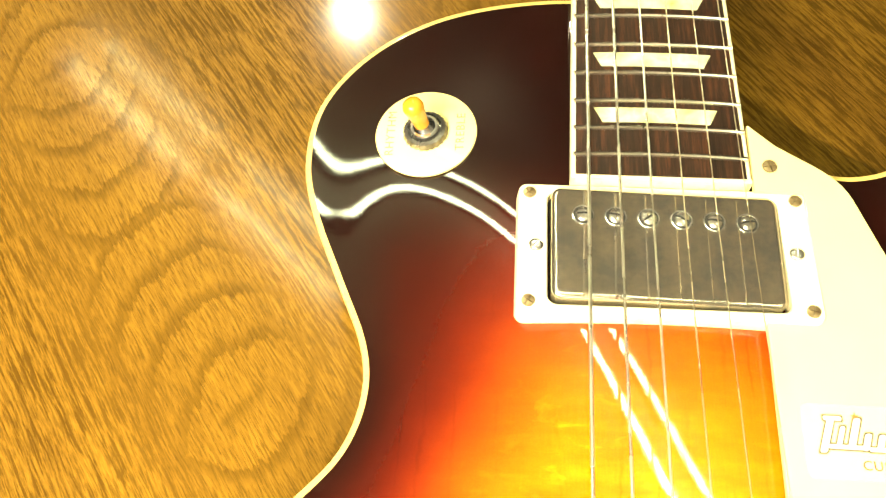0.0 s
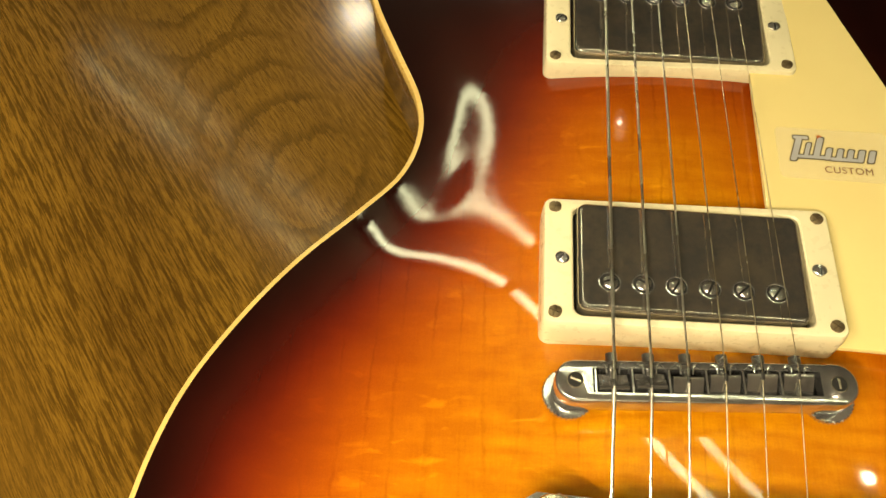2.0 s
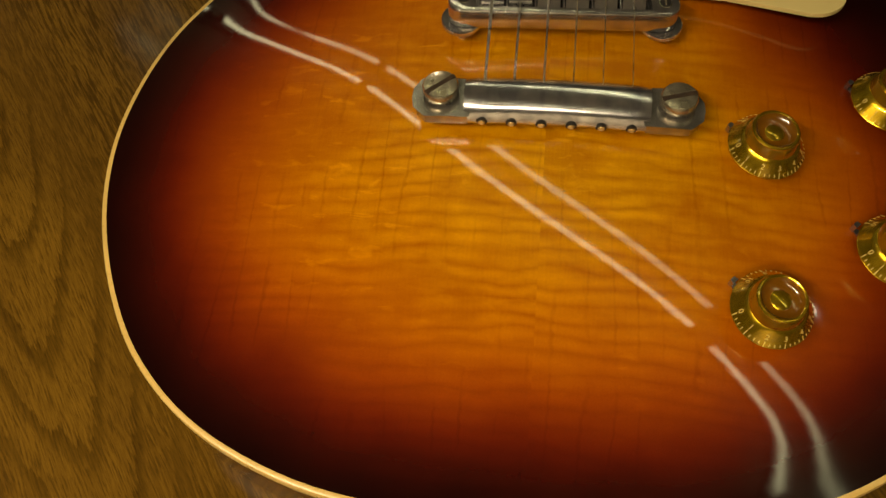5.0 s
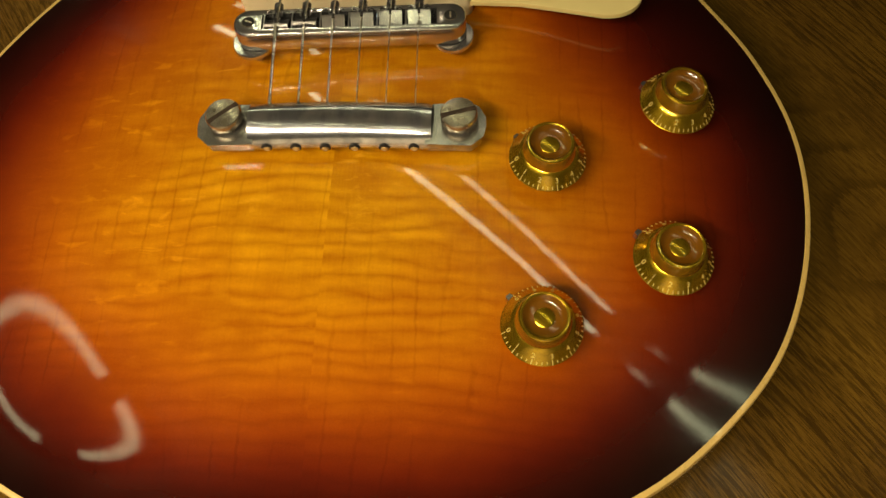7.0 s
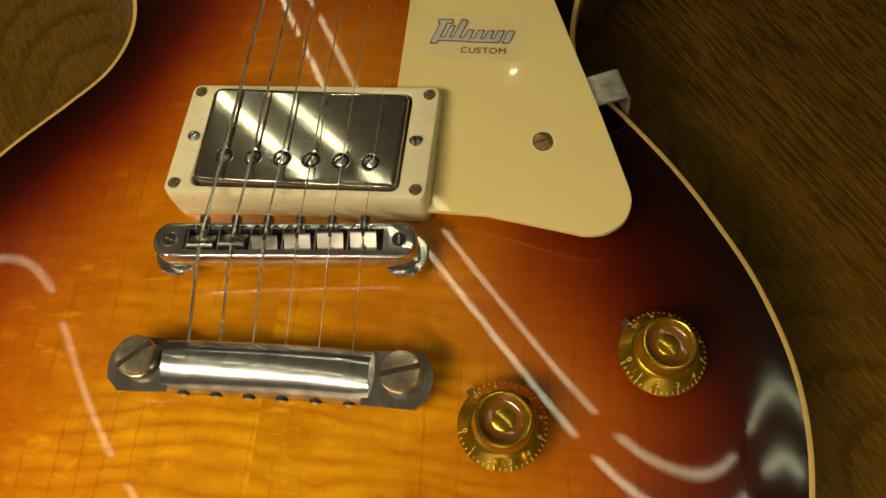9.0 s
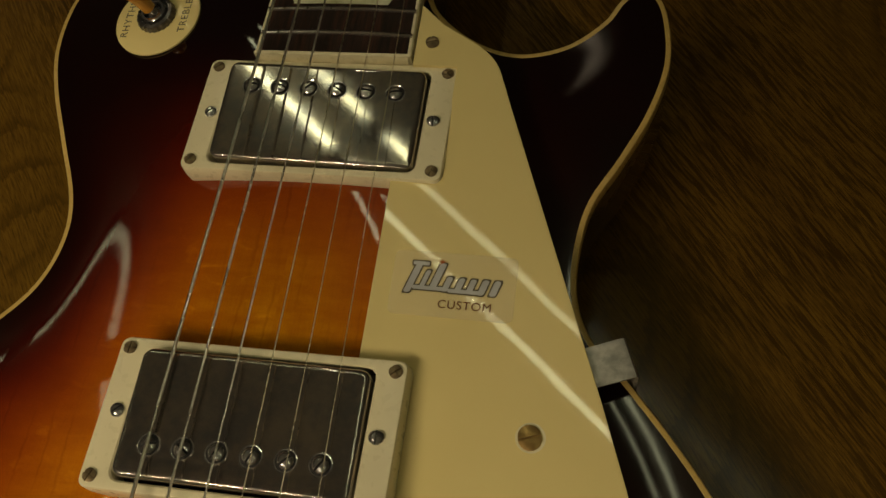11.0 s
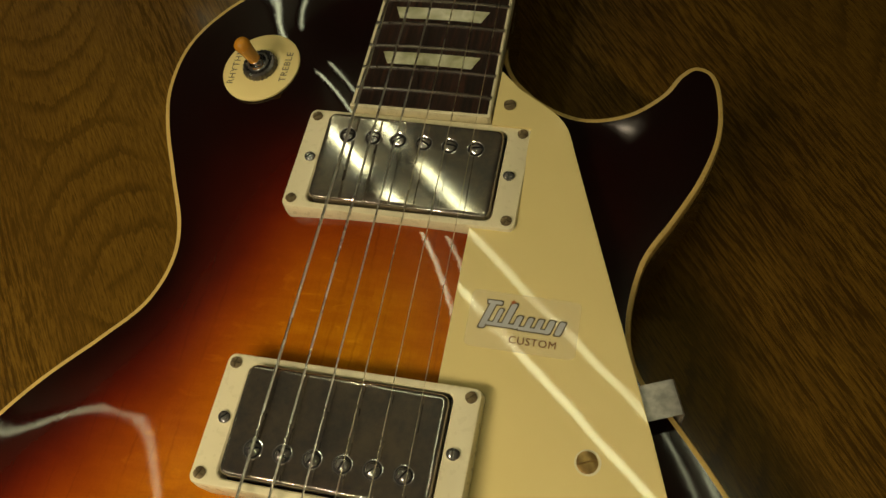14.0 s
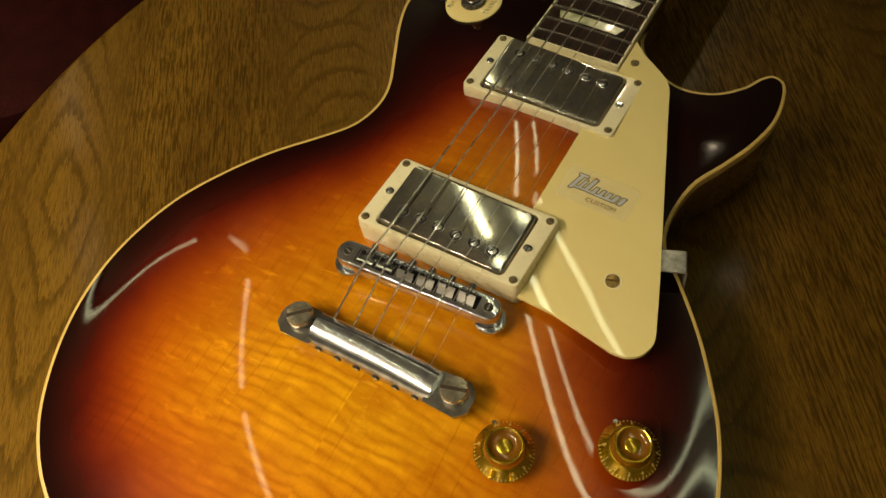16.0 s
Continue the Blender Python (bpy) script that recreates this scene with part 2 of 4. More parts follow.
def rosewood():
    k = Nodes("rosewood")
    v = k.coords((100, 100, 100))
    s = k.n("VectorMath", i0=v, i1=(6.0, 0.35, 1.0))
    s.operation = "MULTIPLY"
    a = k.noise(s.outputs[0], 1.0, 5, 0.65)
    s2 = k.n("VectorMath", i0=v, i1=(30.0, 2.5, 1.0))
    s2.operation = "MULTIPLY"
    p = k.noise(s2.outputs[0], 1.0, 2)
    col = k.ramp(a, [(0.3, (0.007, 0.0035, 0.002)), (0.5, (0.021, 0.009, 0.005)), (0.72, (0.065, 0.022, 0.009))])
    k.set(Base_Color=k.mix(k.ramp(p, [(0.55, 0.0), (0.7, 0.7)]), col, (0.01, 0.004, 0.003)), Roughness=0.5, Specular_IOR_Level=0.2)
    k.bump(p, 0.2, 0.0003)
    return k.m


def pearl():
    k = Nodes("pearloid")
    v = k.coords((100, 100, 100))
    cell = k.n("TexVoronoi", Vector=v, Scale=1.3, Randomness=1.0)
    cloud = k.noise(v, 1.2, 3, 0.6, 1.5)
    f = k.math("MULTIPLY_ADD", cell.outputs[0], 0.5, k.math("MULTIPLY", cloud, 0.55))
    k.set(Base_Color=k.ramp(f, [(0.25, (0.33, 0.33, 0.16)), (0.5, (0.55, 0.56, 0.34)), (0.75, (0.78, 0.78, 0.58))]), Roughness=0.2, Coat_Weight=0.4)
    return k.m


def amber_gold():
    """Gold paint seen through clear amber plastic."""
    k = Nodes("amber_gold_plastic")
    v = k.coords()
    k.set(Base_Color=k.ramp(k.noise(v, 300, 3), [(0.3, (0.56, 0.36, 0.012)), (0.7, (0.78, 0.52, 0.03))]), Metallic=0.9, Roughness=0.2,
          Coat_Weight=1.0, Coat_Roughness=0.03, Coat_IOR=1.5)
    return k.m


def lamp_glow(name, colour, power):
    k = Nodes(name)
    k.set(Base_Color=(0.8, 0.8, 0.8), Emission_Color=colour, Emission_Strength=power)
    return k.m


def wavy_plastic():
    k = Nodes("glossy_cream_guard")
    v = k.coords()
    k.set(Base_Color=k.ramp(k.noise(v, 25, 3), [(0.3, (0.82, 0.68, 0.29)), (0.7, (0.86, 0.72, 0.32))]), Roughness=0.5, Specular_IOR_Level=0.1, Coat_Weight=1.0, Coat_Roughness=0.03)
    k.bump(k.noise(v, 22.0, 1), 0.07, 0.0012, "Coat Normal")
    return k.m


MAPLE, OAK, ROSEWOOD, PEARL, AMBER_GOLD = maple_top(), oak_table(), rosewood(), pearl(), amber_gold()
CREAM = simple("cream_plastic", (0.83, 0.76, 0.50), 0.3, 0, 0.05, 40, 0.02, 0.3)
GUARD = wavy_plastic()
BINDING = simple("aged_cream_binding", (0.62, 0.43, 0.13), 0.3, 0, 0.08, 60, 0.02, 0.6)
MAHOGANY = simple("cherry_mahogany", (0.055, 0.014, 0.006), 0.3, 0, 0.35, 30, 0.05, 1.0)
NICKEL = worn_nickel("bright_nickel", (0.72, 0.72, 0.72), 0.06, (0.28, 0.27, 0.26), 0.55, 120.0, 0.93)
COVER = pickup_nickel()
TAIL = worn_nickel("worn_tailpiece_nickel", (0.78, 0.79, 0.82), 0.12, (0.24, 0.26, 0.32), 0.6, 150.0, 0.95)
SADDLE = worn_nickel("satin_saddle_nickel", (0.78, 0.77, 0.75), 0.08, (0.36, 0.35, 0.34), 0.4, 200.0, 0.95)
STUD = worn_nickel("aged_stud_nickel", (0.60, 0.55, 0.43), 0.2, (0.22, 0.18, 0.12), 0.7, 220.0, 0.85)
EAR = worn_nickel("aged_ear_nickel", (0.60, 0.59, 0.57), 0.14, (0.20, 0.18, 0.15), 0.7, 120.0, 0.88)
DARK_NICKEL = worn_nickel("dark_nickel", (0.24, 0.23, 0.22), 0.25, (0.08, 0.075, 0.07), 0.7, 300.0, 0.9)
BRASS = simple("yellow_brass", (0.80, 0.60, 0.26), 0.2, 0.6, 0.1, 30, 0.0)
BRASS_DARK = worn_nickel("dark_brass", (0.32, 0.24, 0.13), 0.38, (0.09, 0.06, 0.03), 0.7, 300.0, 0.7)
BRASS_DULL = worn_nickel("dull_brass", (0.52, 0.34, 0.12), 0.3, (0.2, 0.12, 0.04), 0.6, 300.0, 0.8)
STEEL = simple("string_steel", (0.80, 0.76, 0.68), 0.28, 1.0, 0.1, 8, 0.0)
BRONZE = simple("plain_string", (0.78, 0.70, 0.52), 0.28, 1.0, 0.1, 8, 0.0)
FRETWIRE = simple("fret_nickel", (0.68, 0.65, 0.60), 0.18, 1.0, 0.1, 8, 0.0)
RUST = simple("rusty_slot", (0.035, 0.02, 0.01), 0.8, 0, 0.4, 400, 0.2)
BLACK = simple("black_gap", (0.01, 0.009, 0.008), 0.6)
AMBER_TIP = simple("amber_switch_plastic", (0.58, 0.25, 0.02), 0.22, 0, 0.1, 60, 0.02, 0.6)
AMBER_MID = simple("clear_amber_plastic", (0.36, 0.19, 0.010), 0.12, 0.6, 0.2, 100, 0.02, 1.0)
AMBER_DARK = simple("deep_amber_plastic", (0.17, 0.066, 0.004), 0.12, 0.0, 0.2, 100, 0.02, 1.0)
GOLD_INK = simple("pale_gold_ink", (0.74, 0.58, 0.15), 0.5, 0.1)
GREY_INK = simple("grey_print", (0.12, 0.10, 0.06), 0.5)
SILVER = simple("silver_print", (0.55, 0.55, 0.56), 0.4, 0.3)
BROWN_INK = simple("brown_print", (0.16, 0.06, 0.02), 0.5)
ORANGE_INK = simple("orange_print", (0.45, 0.12, 0.02), 0.5)
ZINC = simple("zinc_bracket", (0.52, 0.50, 0.46), 0.38, 0.7, 0.3, 300, 0.25)
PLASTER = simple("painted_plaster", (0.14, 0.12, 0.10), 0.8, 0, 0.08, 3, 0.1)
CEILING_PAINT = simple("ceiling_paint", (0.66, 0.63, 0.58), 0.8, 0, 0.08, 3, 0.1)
# paler wall paint, there to throw light back at glossy parts
BOUNCE_WALL = simple("bounce_wall_paint", (0.50, 0.44, 0.34), 0.8, 0, 0.08, 3, 0.1)
CARPET = simple("dark_floor", (0.006, 0.0045, 0.004), 0.8, 0, 0.3, 12, 0.4, 0.0, 0.05)
RED_CLOTH = simple("dark_red_cloth", (0.012, 0.0014, 0.001), 0.85, 0, 0.25, 40, 0.4, 0.0, 0.05)
DARK_METAL = simple("dark_lamp_metal", (0.03, 0.03, 0.03), 0.5)
WHITE_METAL = simple("white_enamel", (0.75, 0.73, 0.68), 0.4, 0, 0.04, 10)
FILM = Nodes("clear_sticker_film").set(Base_Color=(0.90, 0.86, 0.66), Roughness=0.3, Coat_Weight=0.3, Alpha=0.14).m
TUBE_GLOW = lamp_glow("tube_glow", DIM_COLOUR, 1.4)
BULB_GLOW = lamp_glow("bulb_glow", BULB_COLOUR, 0.6)

# ---- shapes, in centimetres ----


def part(name, bm, material, parent=None, label="", at=None, crease=38.0):
    """Links a bmesh, drawn in centimetres, as one mesh object under parent."""
    bmesh.ops.scale(bm, vec=(0.01,) * 3, verts=bm.verts)
    bmesh.ops.recalc_face_normals(bm, faces=bm.faces)
    for f in bm.faces:
        f.smooth = True
    for e in bm.edges:
        e.smooth = len(e.link_faces) < 2 or e.calc_face_angle(0.0) < radians(crease)
    for f in bm.faces:
        if len(f.verts) > 4:
            for e in f.edges:
                e.smooth = False
    me = bpy.data.meshes.new(name)
    bm.to_mesh(me)
    bm.free()
    me.materials.append(material)
    return placed(name, me, parent, label, at)


def placed(name, me, parent=None, label="", at=None):
    ob = new(name, me)
    ob.parent = parent
    if at is not None:
        m = at.copy()
        m.translation = m.translation * 0.01
        ob.matrix_basis = m
    return tagged(ob, label) if label else ob


def loft(bm, loops, cap0=True, cap1=True):
    rows = [[bm.verts.new(p) for p in loop] for loop in loops]
    n = len(rows[0])
    for a, b in zip(rows[:-1], rows[1:]):
        for i in range(n):
            j = (i + 1) % n
            bm.faces.new((a[i], a[j], b[j], b[i]))
    if cap0:
        bm.faces.new(rows[0][::-1])
    if cap1:
        bm.faces.new(rows[-1])
    return bm


def rrect(w, h, r, n=6, cx=0.0, cy=0.0):
    out = []
    for k, (sx, sy) in enumerate(((1, 1), (-1, 1), (-1, -1), (1, -1))):
        for i in range(n + 1):
            a = (k + i / n) * math.pi / 2
            out.append((cx + sx * (w / 2 - r) + r * math.cos(a), cy + sy * (h / 2 - r) + r * math.sin(a)))
    return out


def inset(pts, d):
    """A closed outline moved inwards (counter-clockwise order) by d."""
    n, out = len(pts), []
    for i in range(n):
        (x0, y0), (x1, y1) = pts[i - 1], pts[(i + 1) % n]
        tx, ty = x1 - x0, y1 - y0
        l = math.hypot(tx, ty) or 1
        out.append((pts[i][0] - ty / l * d, pts[i][1] + tx / l * d))
    return out


def flat(pts, z):
    return [(x, y, z(x, y) if callable(z) else z) for x, y in pts]


def slab(pts, z0, z1, edge=0.05, steps=3):
    """A plate with a rounded upper edge."""
    loops = [flat(pts, z0)]
    for i in range(steps + 1):
        a = i / steps * math.pi / 2
        d, drop = edge * (1 - math.cos(a)), edge * (1 - math.sin(a))
        loops.append(flat(inset(pts, d), (lambda x, y, dz=drop: z1(x, y) - dz) if callable(z1) else z1 - drop))
    return loft(bmesh.new(), loops)


def lathe(profile, n=32, caps=True):
    bm = bmesh.new()
    loops = [[(r * math.cos(2 * math.pi * i / n), r * math.sin(2 * math.pi * i / n), z) for i in range(n)] for r, z in profile]
    return loft(bm, loops, caps, caps)


def box(w, d, h, edge=0.03, z0=0.0):
    return slab(rrect(w, d, min(edge, w / 2.2, d / 2.2), 2), z0, z0 + h, min(edge, h / 2.2), 2)


def tube(path, r, n=8):
    """A round bar along a path."""
    path = [Vector(p) for p in path]
    loops = []
    for i, p in enumerate(path):
        d = (path[min(i + 1, len(path) - 1)] - path[max(i - 1, 0)]).normalized()
        s = d.cross(Vector((0, 0, 1))).normalized()
        q = s.cross(d)
        loops.append([tuple(p + r * (math.cos(2 * math.pi * k / n) * s + math.sin(2 * math.pi * k / n) * q)) for k in range(n)])
    return loft(bmesh.new(), loops)


def spline(points, steps=8, closed=True):
    """A Catmull-Rom curve through the points."""
    n, out = len(points), []
    for i in range(n if closed else n - 1):
        p = [Vector(points[(i + k) % n] if closed else points[min(max(i + k, 0), n - 1)]) for k in (-1, 0, 1, 2)]
        for s in range(steps):
            t = s / steps
            q = 0.5 * (2 * p[1] + (p[2] - p[0]) * t + (2 * p[0] - 5 * p[1] + 4 * p[2] - p[3]) * t * t + (3 * p[1] - p[0] - 3 * p[2] + p[3]) * t ** 3)
            out.append(tuple(q))
    return out


def screw_mesh(name, r, dome, slots, material, gap=0.16, base=0.12):
    """A domed screw head cut by one slot or a cross, over a dark floor."""
    bm = bmesh.new()
    cuts = 2 if slots == 1 else 4
    for k in range(cuts):
        mid = 2 * math.pi * (k + 0.5) / cuts
        half = math.pi / cuts
        off = gap * r / math.sin(half) if slots == 2 else gap * r
        cx, cy = off * math.cos(mid), off * math.sin(mid)
        loops = []
        for f, z in ((1.0, -base), (1.0, 0.0), (0.8, dome * 0.6), (0.45, dome * 0.93)):
            ring = [(cx, cy, z)]
            for i in range(9):
                a = mid - half + 2 * half * i / 8
                ring.append((max(f * r - off * 0.8, 0.02) * math.cos(a) + cx, max(f * r - off * 0.8, 0.02) * math.sin(a) + cy, z))
            loops.append(ring)
        loft(bm, loops)
    loft(bm, [[(r * 0.97 * math.cos(i * math.pi / 8), r * 0.97 * math.sin(i * math.pi / 8), z) for i in range(16)] for z in (-base - 0.02, -base * 0.85)])
    ob = part(name, bm, material)
    me = ob.data
    bpy.data.objects.remove(ob)
    return me


def letters(text, size, material, parent, at, label="", spacing=1.0, name="lettering"):
    c = bpy.data.curves.new("letters", "FONT")
    c.body, c.size, c.extrude, c.align_x, c.align_y, c.space_character = text, size * 0.01, 0.00003, "CENTER", "CENTER", spacing
    tmp = bpy.data.objects.new("letters", c)
    me = bpy.data.meshes.new_from_object(tmp)
    bpy.data.objects.remove(tmp)
    me.materials.append(material)
    return placed(name, me, parent, label, at)


def thing(name, label, category, at=None, group=""):
    ob = new(name)
    ob.empty_display_size = 0.05
    if at is not None:
        ob.matrix_basis = at
    return tagged(ob, label, category, group)


# ---- the room ----
FLOOR_Z, CEIL_Z = -72.0, 165.0
ROOM = (-300.0, 240.0, -230.0, 330.0)


def room():
    x0, x1, y0, y1 = ROOM
    w, d, cx, cy = x1 - x0, y1 - y0, (x0 + x1) / 2, (y0 + y1) / 2
    at = lambda x, y, z: Matrix.Translation((x, y, z))
    tagged(part("floor", box(w + 40, d + 40, 10, 0.2), CARPET, at=at(cx, cy, FLOOR_Z - 10)), "dark brown floor below the table", "floor", kind="structure")
    tagged(part("ceiling", box(w + 40, d + 40, 10, 0.2), CEILING_PAINT, at=at(cx, cy, CEIL_Z)), "plain painted ceiling carrying the lights", "ceiling", kind="structure")
    h = CEIL_Z - FLOOR_Z
    # unseen walls; south and east are paler so metal and lacquer reflect light
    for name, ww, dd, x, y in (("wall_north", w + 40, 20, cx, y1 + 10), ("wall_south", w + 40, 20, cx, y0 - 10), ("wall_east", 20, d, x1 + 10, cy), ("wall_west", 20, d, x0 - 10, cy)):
        tagged(part(name, box(ww, dd, h, 0.2), BOUNCE_WALL if name in ("wall_south", "wall_east") else PLASTER, at=at(x, y, FLOOR_Z)), "plain unseen wall closing the room", "wall", kind="structure")


room()

# tube lights and small round spotlights on the ceiling


def glow(parent, at, watts, colour, size, size_y=None, up=False, spread=180.0):
    """The light that a tube or a bulb gives, just below it, or just above it towards the ceiling."""
    lamp = bpy.data.lights.new("light", "AREA")
    lamp.shape, lamp.energy, lamp.color, lamp.size = ("RECTANGLE" if size_y else "DISK"), watts, colour, size * 0.01
    lamp.spread = radians(spread)
    if size_y:
        lamp.size_y = size_y * 0.01
    return placed("light", lamp, parent, "", Matrix.Translation(at) @ Matrix.Rotation(math.pi if up else 0.0, 4, "X"))


def tube_light(x, y, turn, length, sides, label, watts, width=1.1, colour=TUBE_COLOUR, rise=0.0, spread=180.0):
    top = thing("ceiling_light", label, "lamp", Matrix.Translation((x / 100, y / 100, CEIL_Z / 100)) @ Matrix.Rotation(turn, 4, "Z"), "tube lights on the ceiling")
    for s in sides:
        part("housing", box(length + 3, 2.0, 4, 0.5), DARK_METAL, top, at=Matrix.Translation((0, s, -4)))
        part("tube", tube([(-length / 2, s, -8), (length / 2, s, -8)], width / 2, 12), TUBE_GLOW, top, "glowing warm tube")
        glow(top, (0, s, -8.1 - width / 2), watts * (0.65 if s > 0 else 1.0), colour, length, width, spread=spread)
        if rise:
            glow(top, (0, s, -7.9 + width / 2), rise, colour, length, width, True)
        for e in (-1, 1):
            part("end_cap", box(1.2, 2, 9, 0.3), DARK_METAL, top, at=Matrix.Translation((e * (length / 2 + 0.7), s, -9.2)))
    return top


def spot_light(x, y, watts, size):
    top = thing("spotlight", "small round white spotlight with a bright bulb", "lamp", Matrix.Translation((x / 100, y / 100, CEIL_Z / 100)), "spotlights on the ceiling")
    part("rim", lathe([(5.5, 0), (5.5, -3), (4.6, -3.4), (4.3, -2.6), (4.3, -1), (0.2, -1)], 28), WHITE_METAL, top)
    part("bulb", lathe([(0.3, -1.2), (2.4, -1.4), (3.2, -2.2), (2.4, -3.4), (0.3, -3.9)], 20), BULB_GLOW, top, "bright warm bulb")
    glow(top, (0, 0, -4.2), watts, BULB_COLOUR, size)
    return top


# two rows of tubes on the ceiling: twin tubes over the table, single tubes to one side of it; each row runs at a right angle to its angle
TWIN_ANGLE, TWIN_OFF, SINGLE_ANGLE, SINGLE_OFF = 0.876, 48.0, 0.836, -70.7


def on_row(angle, off, x):
    return x, (off - x * math.cos(angle)) / math.sin(angle)


for xa, xb in ((-118, -78), (-72, -37), (-32, 50), (56, 138)):
    length = (xb - xa) / math.sin(TWIN_ANGLE)
    tube_light(*on_row(TWIN_ANGLE, TWIN_OFF, (xa + xb) / 2), TWIN_ANGLE - math.pi / 2, length, (-5.1, 5.1), "slim ceiling light with two bare glowing tubes", TWIN_WATTS * length, 1.5, FAR_COLOUR)
for xa, xb in ((-238, -183), (-166, -107), (-97, -34), (-24, 38)):
    length = (xb - xa) / math.sin(SINGLE_ANGLE)
    tube_light(*on_row(SINGLE_ANGLE, SINGLE_OFF, (xa + xb) / 2), SINGLE_ANGLE - math.pi / 2, length, (0,), "slim ceiling light with one bare glowing tube", SINGLE_WATTS * length, 1.2, DIM_COLOUR)
# four tubes added out of sight as key light; narrow spread steepens its falloff
for k in (0, 1, 2, 3):
    tube_light(-115 + 42 * k, -80 - 30 * k, radians(-36), 48, (0,), "added bright tube, not seen, giving the main light", KEY_WATTS, 2.0, rise=KEY_WATTS * 0.04, spread=98.0)
tube_light(-187, 190, radians(-50), 16, (0,), "short cool white ceiling light", 0.25, 2.0, (0.45, 0.7, 1.0))
for cx, cy, watts, size in ((-47, 180, 1.2, 7.0), (2, 118, 0.016, 1.6), (91, 36, 0.12, 3.0)):
    spot_light(cx, cy, watts, size)

# ---- the table ----


def table():
    top = thing("round_table", "round varnished oak table with visible grain under the guitar", "table", Matrix.Translation((0.198, 0.086, 0)))
    part("tabletop", lathe([(53.6, -3.2), (54.4, -2.6), (54.6, -1.6), (54.4, -0.5), (54.1, -0.15), (53.8, 0.0), (53.7, 0.0), (53.2, 0.0), (30, 0.0), (0.5, 0.0)], 128), OAK, top, crease=60)
    part("pedestal", lathe([(4.0, FLOOR_Z + 3), (4.0, -40), (5, -8), (12, -3.2)], 28), BLACK, top)
    part("foot_plate", lathe([(28, FLOOR_Z), (28, FLOOR_Z + 1.2), (6, FLOOR_Z + 3.2), (1, FLOOR_Z + 3.3)], 40), BLACK, top)


table()

def stool():
    top = thing("stool", "low round stool with a dark red padded seat beside the table", "stool", Matrix.Translation((-0.80, 0.27, FLOOR_Z / 100)))
    part("seat", lathe([(15, 38), (17, 38.5), (18, 41), (17.6, 43.5), (15, 45), (0.5, 45.6)], 40), RED_CLOTH, top)
    for i in range(4):
        a = radians(45 + 90 * i)
        part("leg", tube([(14 * math.cos(a), 14 * math.sin(a), 0.0), (11 * math.cos(a), 11 * math.sin(a), 38.2)], 1.3, 10), BLACK, top)


stool()

# ---- the guitar, drawn with its back on z = 0, the bridge at the origin and the neck along +y ----
TILT = math.atan(0.045)
guitar = thing("electric_guitar", "glossy sunburst electric guitar with cream trim lying on the table", "guitar",
               Matrix.Translation((0, 0.0023, 0.00825)) @ Matrix.Rotation(TILT, 4, "X"))
RIM = 3.95
LEFT = [(-0.3, 25.36), (-3.22, 25.46), (-6.14, 24.96), (-8.43, 23.98), (-10.31, 22.37), (-11.5, 20.35), (-11.71, 18.1), (-11.22, 16.14),
        (-10.23, 13.9), (-9.22, 11.64), (-9.03, 10), (-9.53, 8.34), (-10.77, 6.83), (-12.72, 4.73), (-14.36, 2.43), (-15.73, -0.15), (-16.5, -2.99),
        (-16.69, -5.81), (-16.2, -8.83), (-15, -11.87), (-13.35, -14.35), (-10.9, -16.4), (-7.45, -17.85), (-3.7, -18.42)]
RIGHT = [(0, -18.45), (3.7, -18.3), (7.4, -17.6), (10.5, -16.2), (12.91, -14.21), (14.86, -11.76), (16.01, -8.83), (16.47, -5.6), (16.21, -2.61),
         (15.19, 0.31), (13.91, 2.57), (12.53, 4.59), (10.78, 6.68), (9.39, 8.17), (8.88, 9.91), (9.14, 12.29), (10.08, 14.16), (10.92, 15.96),
         (11.43, 17.88), (11.35, 19.62), (10.97, 20.73), (10.25, 21.04), (9.63, 20.57), (9.07, 19.65), (7.94, 18.68), (6.55, 18.25), (5.31, 18.42),
         (4.05, 19.11), (2.99, 20.21), (2.55, 21.9), (2.5, 24.6), (1.9, 25.3)]
OUTLINE = spline(LEFT + RIGHT, 6)


